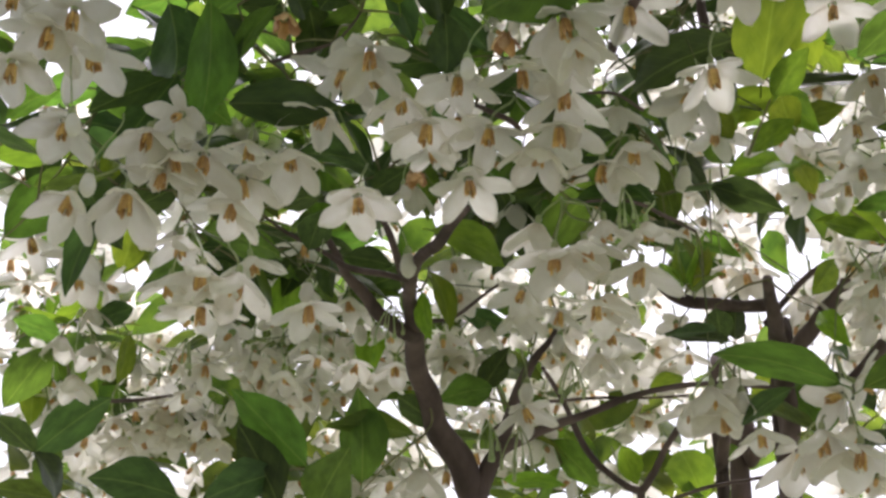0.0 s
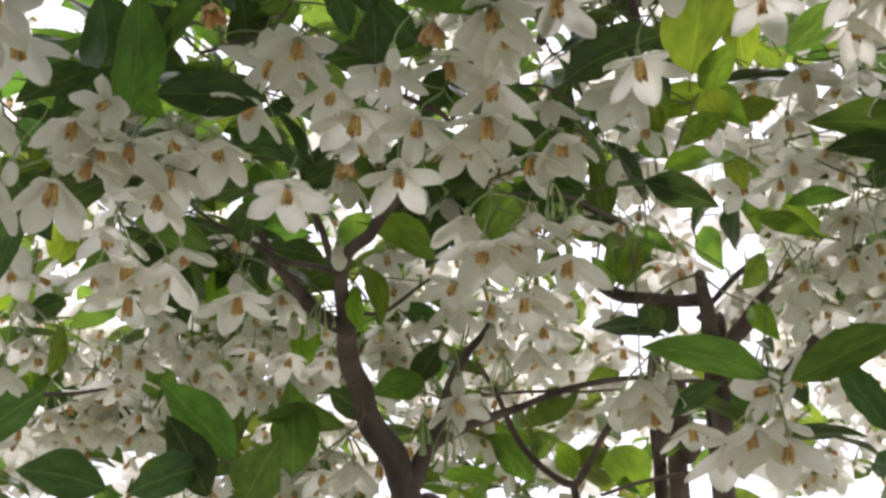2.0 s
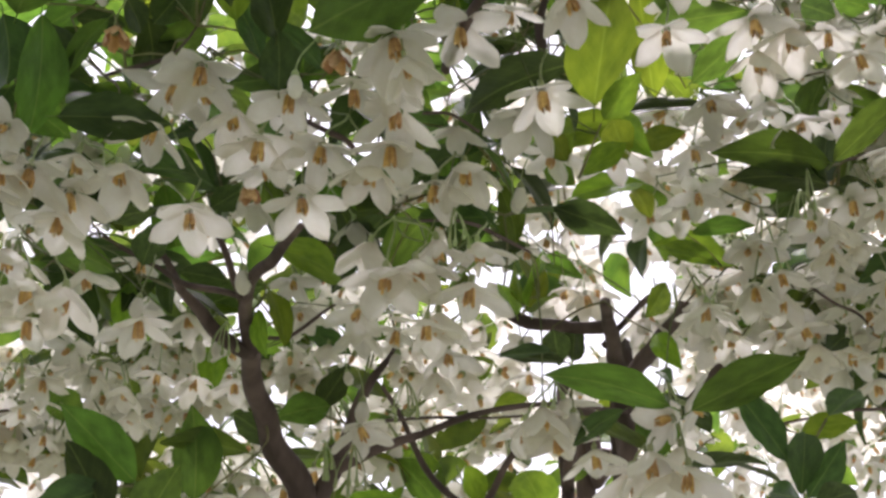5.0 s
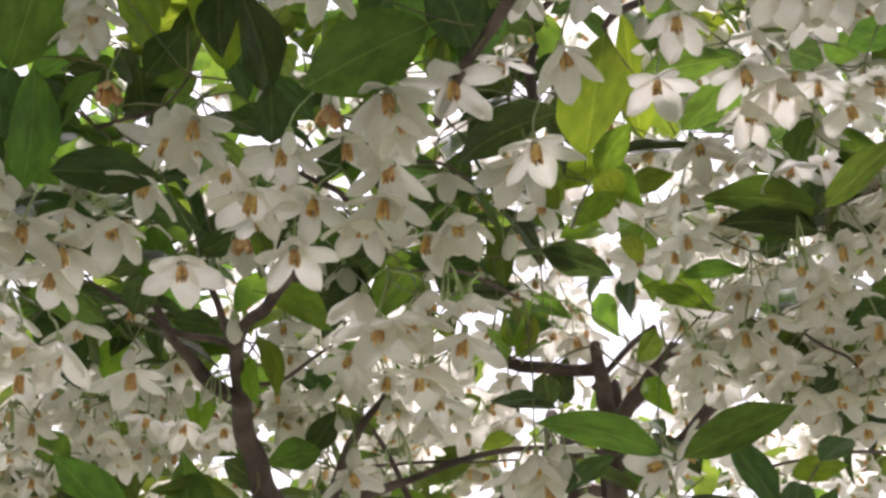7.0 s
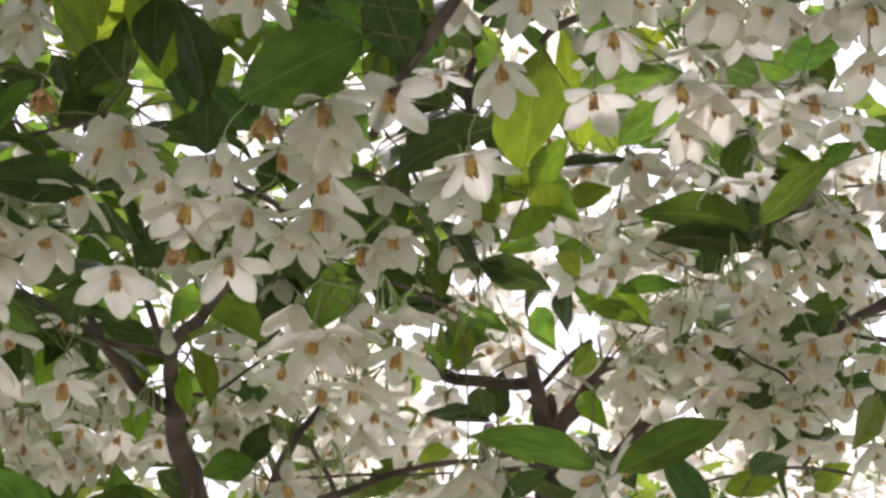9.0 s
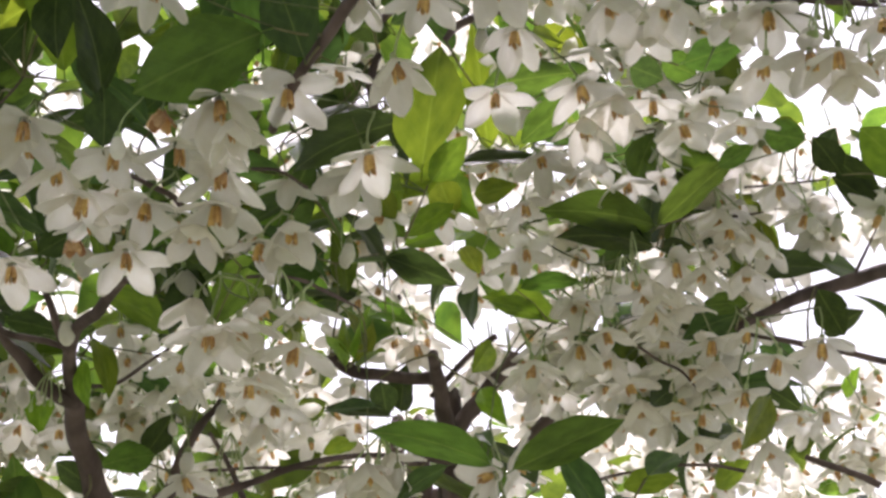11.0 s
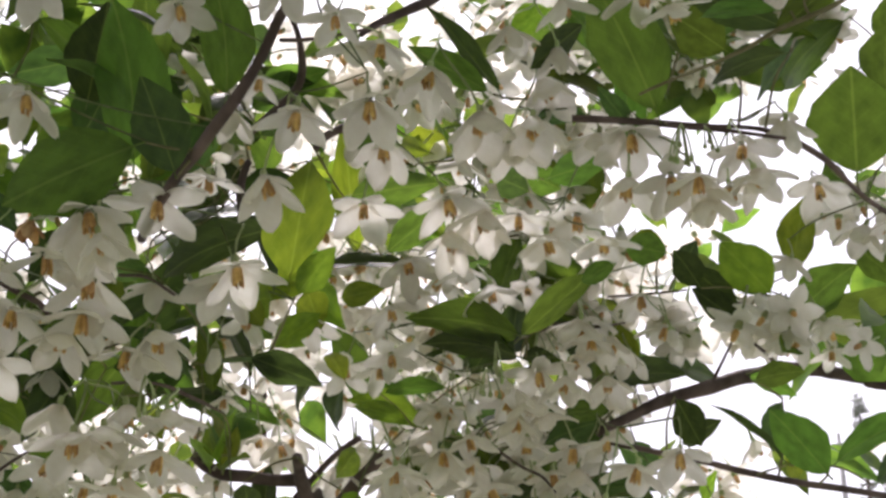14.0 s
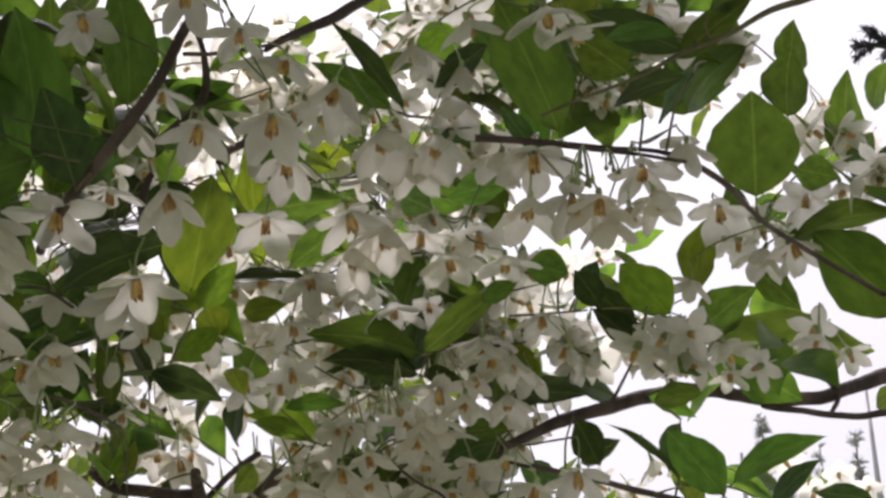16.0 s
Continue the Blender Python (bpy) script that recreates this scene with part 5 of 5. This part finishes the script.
back_clumps(back_tree, [
    (-.1, 1.2, 2.08, .06, .03, 14, 5),
    (0, 1.2, 2.05, .05, .03, 12, 5),
    (.07, 1.22, 2.03, .05, .03, 12, 4),
    (-.2, 1.24, 2.05, .06, .03, 14, 4),
    (-.26, 1.25, 2.0, .05, .03, 12, 4),
    (-.02, 1.3, 2.0, .07, .03, 16, 3),
    (-.14, 1.3, 1.98, .07, .03, 18, 3),
    (.13, 1.3, 2.12, .06, .04, 14, 4),
])
back_clumps(back_tree, [
    (.3, 1.3, 2.222, .034, .026, 14, 1),
    (.344, 1.247, 2.213, .029, .016, 12, 1),
    (-.031, 1.316, 2.108, .033, .016, 12, 3),
    (.152, 1.421, 2.098, .035, .022, 14, 6),
    (.326, 1.385, 2.156, .035, .022, 14, 1),
    (.425, 1.397, 2.117, .027, .027, 10, 1),
    (.295, 1.237, 2.177, .033, .016, 12, 1),
    (.278, 1.051, 2.14, .021, .014, 10, 1),
    (.095, 1.212, 2.073, .023, .015, 8, 1),
    (-.136, 1.243, 2.056, .027, .019, 8, 1),
    (.104, 1.321, 2.086, .025, .016, 12, 2),
])
back_clumps(back_tree, [
    (.328, 1.343, 2.03, .033, .016, 12, 1),
    (-.149, 1.216, 2.084, .023, .011, 8, 2),
    (.184, 1.156, 2.206, .023, .015, 10, 1),
    (.152, 1.157, 2.175, .023, .015, 8, 1),
    (.257, 1.134, 2.184, .023, .015, 8, 1),
    (-.196, 1.503, 2.171, .052, .024, 26, 0),
    (-.228, 1.52, 2.136, .061, .019, 30, 0),
    (-.084, 1.496, 2.181, .047, .019, 20, 0),
    (-.291, 1.497, 2.191, .038, .024, 18, 0),
    (-.221, 1.58, 2.139, .068, .019, 26, 0),
    (.501, 1.073, 2.089, .04, .015, 2, 2),
    (.48, 1.135, 2.087, .042, .015, 6, 1),
    (.143, 1.114, 2.152, .026, .017, 7, 1),
])
back_clumps(back_tree, [
    (.13, 1.173, 2.149, .023, .015, 8, 4),
    (.111, 1.071, 2.154, .025, .018, 8, 3),
    (.09, 1.091, 2.13, .021, .018, 8, 2),
    (-.268, 1.122, 2.152, .033, .022, 10, 7),
    (-.265, 1.173, 2.038, .037, .044, 10, 11),
    (-.158, 1.14, 1.99, .053, .021, 24, 4),
    (-.077, 1.131, 2.011, .042, .014, 14, 4),
    (-.061, 1.21, 2.078, .046, .023, 8, 8),
    (-.108, 1.197, 2.108, .038, .031, 8, 10),
    (0, 1.215, 2.068, .031, .023, 8, 8),
    (.026, 1.192, 2.118, .034, .031, 8, 10),
    (.103, 1.158, 2.073, .048, .029, 16, 2),
    (.134, 1.216, 2.064, .042, .019, 12, 2),
])
back_clumps(back_tree, [
    (.158, 1.099, 2.081, .032, .028, 6, 3),
    (.264, 1.142, 2.232, .042, .034, 6, 1),
    (.259, 1.182, 2.141, .042, .034, 6, 1),
    (.086, 1.248, 1.993, .061, .019, 12, 13),
    (.181, 1.297, 2.007, .048, .024, 8, 4),
    (.284, 1.216, 2.064, .038, .031, 14, 1),
    (-.047, 1.153, 1.96, .049, .021, 12, 8),
    (-.227, 1.251, 1.987, .057, .019, 8, 8),
    (-.033, 1.165, 2.18, .054, .046, 10, 10),
    (.127, 1.056, 2.177, .049, .042, 10, 4),
    (.04, 1.075, 2.137, .053, .032, 10, 10),
    (-.148, 1.025, 2.126, .068, .051, 10, 14),
    (-.121, 1.041, 2.21, .071, .028, 4, 14),
])
back_clumps(back_tree, [
    (.02, 1.04, 2.214, .053, .028, 4, 14),
    (-.054, 1.032, 2.249, .071, .032, 8, 4),
    (.139, 1.01, 2.255, .042, .028, 12, 2),
    (.26, 1.127, 2.218, .046, .023, 5, 1),
    (.244, 1.155, 2.163, .042, .023, 5, 1),
    (.48, 1.571, 2.176, .06, .02, 40, 1),
    (.286, 1.009, 2.04, .043, .03, 36, 2),
    (.339, 1.004, 2.039, .03, .036, 26, 1),
    (.287, .962, 2.21, .061, .03, 9, 3),
    (.262, 1.183, 2.1, .031, .023, 14, 1),
    (.341, .994, 2.13, .037, .02, 12, 3),
    (.368, .988, 2.255, .035, .028, 7, 2),
    (.351, .979, 2.122, .041, .027, 12, 3),
])
back_clumps(back_tree, [
    (.401, 1.264, 2.096, .066, .033, 24, 3),
    (.476, 1.152, 2.068, .054, .019, 14, 3),
    (.371, .997, 2.079, .027, .027, 10, 2),
    (.463, 1.006, 2.143, .035, .014, 14, 1),
    (.329, .947, 2.199, .047, .03, 10, 3),
    (.505, 1.162, 2.037, .031, .015, 12, 1),
    (.199, .935, 2.253, .051, .03, 14, 2),
    (.097, .914, 2.238, .049, .039, 6, 4),
    (.139, .975, 2.21, .051, .027, 8, 3),
    (.297, .947, 2.287, .042, .035, 12, 3),
    (.349, .839, 2.243, .049, .029, 10, 3),
    (.229, 1.033, 2.164, .042, .028, 8, 1),
    (.273, .955, 2.177, .051, .03, 10, 3),
])
back_clumps(back_tree, [
    (.343, .961, 2.127, .037, .027, 12, 2),
    (.208, 1.068, 2.108, .049, .028, 4, 1),
    (.396, .776, 2.03, .023, .008, 8, 1),
    (.476, .837, 2.069, .037, .019, 4, 3),
    (.429, .814, 2.247, .039, .019, 8, 2),
    (.543, .9, 2.244, .039, .025, 10, 2),
    (.497, .848, 2.147, .032, .016, 10, 1),
    (.598, 1.085, 2.087, .061, .019, 2, 3),
    (.394, .954, 2.114, .02, .02, 8, 1),
    (.492, .747, 2.118, .015, .018, 4, 1),
])

canopy(back_tree, [
    (-.172, 1.127, 2.298, .031, .031, .15, 2, 24),
    (.033, 1.107, 2.306, .034, .023, .15, 3, 22),
    (-.115, 1.166, 2.205, .057, .023, .15, 6, 16),
    (-.302, 1.407, 2.372, .094, .094, .35, 20, 60),
    (.444, 1.6, 2.153, .075, .055, .3, 60, 20),
    (-.298, 1.475, 2.222, .094, .075, .3, 50, 44),
    (-.297, 1.672, 2.149, .113, .062, .3, 100, 14),
    (-.113, 1.406, 2.376, .094, .094, .35, 20, 45),
    (-.109, 1.477, 2.217, .094, .075, .3, 45, 46),
    (-.083, 1.528, 2.102, .094, .057, .3, 70, 40),
    (.051, 1.404, 2.38, .08, .094, .35, 20, 40),
    (.079, 1.471, 2.23, .094, .075, .3, 70, 70),
])
canopy(back_tree, [
    (.087, 1.62, 2.141, .09, .055, .3, 40, 50),
    (.263, 1.396, 2.397, .094, .085, .3, 10, 5),
    (.267, 1.456, 2.264, .094, .071, .3, 7, 5),
    (.304, 1.709, 2.188, .117, .064, .3, 30, 50),
    (-.078, 1.375, 2.467, .141, .057, .3, 10, 30),
    (.204, 1.347, 2.467, .141, .057, .3, 34, 8),
    (.439, 1.337, 2.441, .08, .085, .3, 24, 9),
    (.446, 1.403, 2.301, .08, .075, .3, 16, 10),
    (.506, 1.752, 2.257, .112, .05, .3, 90, 12),
    (.28, 1.338, 2.454, .094, .075, .3, 22, 10),
    (.289, 1.402, 2.317, .104, .071, .3, 8, 3),
    (.316, 1.558, 2.216, .11, .065, .3, 28, 8),
])
canopy(back_tree, [
    (.41, 1.238, 2.381, .053, .066, .3, 20, 16),
    (.419, 1.3, 2.249, .053, .066, .3, 12, 8),
    (.507, 1.635, 2.22, .074, .042, .3, 70, 8),
    (.614, 1.525, 2.177, .08, .03, .3, 25, 10),
    (.614, 1.635, 2.181, .074, .027, .3, 60, 10),
    (.14, 1.253, 2.455, .097, .062, .3, 20, 14),
    (.186, 1.402, 2.371, .118, .071, .3, 16, 8),
    (.34, 1.236, 2.38, .08, .053, .3, 20, 8),
    (-.175, 1.237, 2.175, .06, .06, .2, 10, 50),
    (-.097, 1.225, 2.202, .076, .052, .2, 12, 44),
    (.403, 1.006, 2.34, .046, .05, .2, 14, 36),
    (.441, .897, 2.303, .042, .021, .2, 12, 34),
])
canopy(back_tree, [
    (.213, 1.096, 2.382, .087, .044, .2, 20, 16),
    (.346, 1.01, 2.361, .057, .034, .2, 18, 30),
    (.454, .953, 2.301, .04, .026, .15, 12, 26),
    (.375, 1.289, 2.262, .115, .066, .3, 16, 6),
    (.474, 1.144, 2.261, .041, .037, .2, 16, 14),
    (.083, 1.131, 2.276, .046, .046, .2, 16, 26),
    (.022, 1.005, 2.302, .053, .039, .15, 6, 30),
    (.545, 1.005, 2.155, .04, .015, .15, 4, 14),
    (.571, 1.003, 2.254, .034, .023, .15, 10, 10),
    (.691, 1.129, 2.391, .035, .04, .2, 12, 10),
    (.773, 1.333, 2.186, .047, .019, .2, 8, 10),
    # from here to the end of the next list: unseen boughs, added as shade
    (-.177, .679, 2.163, .08, .038, .2, 8, 130),
])
canopy(back_tree, [
    (-.052, .755, 2.237, .084, .042, .2, 8, 100),
    (-.055, .876, 2.343, .097, .036, .2, 8, 70),
    (-.31, .798, 2.019, .034, .093, .2, 20, 160),
    (.033, .811, 2.354, .068, .037, .2, 6, 70),
    (.158, .774, 2.357, .062, .031, .2, 6, 90),
])

# unseen crown overhead and behind the open side, added for shade, on limbs of its own
branch(tree, "limb", [(0.13, 1.07, 0.5, 22), (-0.3, 0.98, 0.95, 17), (-0.7, 0.75, 1.6, 15), (-0.85, 0.25, 2.3, 13), (-0.7, -0.5, 2.7, 10), (-0.6, -1.3, 2.9, 5)])
branch(tree, "limb", [(-0.86, 0.2, 2.33, 10), (-0.5, -0.1, 2.65, 8), (-0.1, -0.6, 2.85, 6), (0.3, -1.2, 2.95, 3)])
branch(tree, "limb", [(-0.72, -0.45, 2.68, 8), (-1.1, -0.8, 2.85, 6), (-1.5, -1.3, 3.0, 3)])
# unseen tree at the back, added to hold off light from behind
rear_shade_tree = tree_root((-0.5, -2.1, 0.0), "unseen snowbell tree added for shade, leafy with a brown trunk and scattered white blossom")
branch(rear_shade_tree, "trunk", [(-0.5, -2.1, -0.05, 48), (-0.47, -2.08, 0.6, 38), (-0.55, -2.05, 1.3, 32), (-0.5, -2.0, 2.0, 22), (-0.6, -1.9, 2.7, 10)])
for side in (-1, 1):
    branch(rear_shade_tree, "limb", [(-0.52, -2.06, 1.1, 22), (-0.5 + 0.5 * side, -1.95, 1.5, 16), (-0.5 + 1.0 * side, -1.85, 1.9, 11), (-0.5 + 1.6 * side, -1.8, 2.3, 5)])
    branch(rear_shade_tree, "limb", [(-0.52, -2.03, 1.7, 16), (-0.5 + 0.4 * side, -1.8, 2.2, 11), (-0.5 + 0.9 * side, -1.6, 2.6, 5)])
    branch(rear_shade_tree, "limb", [(-0.5 + 0.5 * side, -1.95, 1.5, 10), (-0.5 + 0.9 * side, -2.1, 1.4, 7), (-0.5 + 1.5 * side, -2.2, 1.2, 3)])
branch(tree, "limb", [(-0.7, 0.75, 1.6, 12), (-0.62, 0.72, 2.2, 10), (-0.4, 0.74, 2.5, 8), (-0.1, 0.8, 2.55, 6), (0.25, 0.85, 2.6, 5), (0.6, 0.8, 2.62, 3)])
branch(tree, "limb", [(-0.4, 0.74, 2.5, 6), (-0.2, 0.95, 2.66, 5), (0.05, 1.1, 2.74, 3)])
# unseen clumps set to keep sun and sky off the near blossom
for _ in range(80):
    x, y = rnd.uniform(-0.7, 0.6), rnd.uniform(0.45, 1.12)
    if 0.10 < x < 0.38 and y > 0.95:
        continue  # gap left in the added shade, so light reaches the blossom here
    clump(tree, x, y, 1.79 + 0.72 * y + rnd.uniform(0.02, 0.3), 0.15, 0.05, 5, 74)
branch(tree, "limb", [(-0.5, -0.1, 2.65, 7), (0.1, -0.15, 2.8, 6), (0.6, -0.3, 2.85, 5), (1.1, -0.5, 2.8, 3)])
# more added clumps, to dim the light from above and behind
for _ in range(110):
    clump(tree, rnd.uniform(-1.7, 1.3), rnd.uniform(-1.6, 0.4), rnd.uniform(2.5, 3.1), 0.34, 0.16, 4, 85)
for _ in range(66):
    clump(rear_shade_tree, rnd.uniform(-2.4, 1.4), rnd.uniform(-2.4, -1.4), rnd.uniform(0.7, 2.8), 0.34, 0.25, 4, 90)
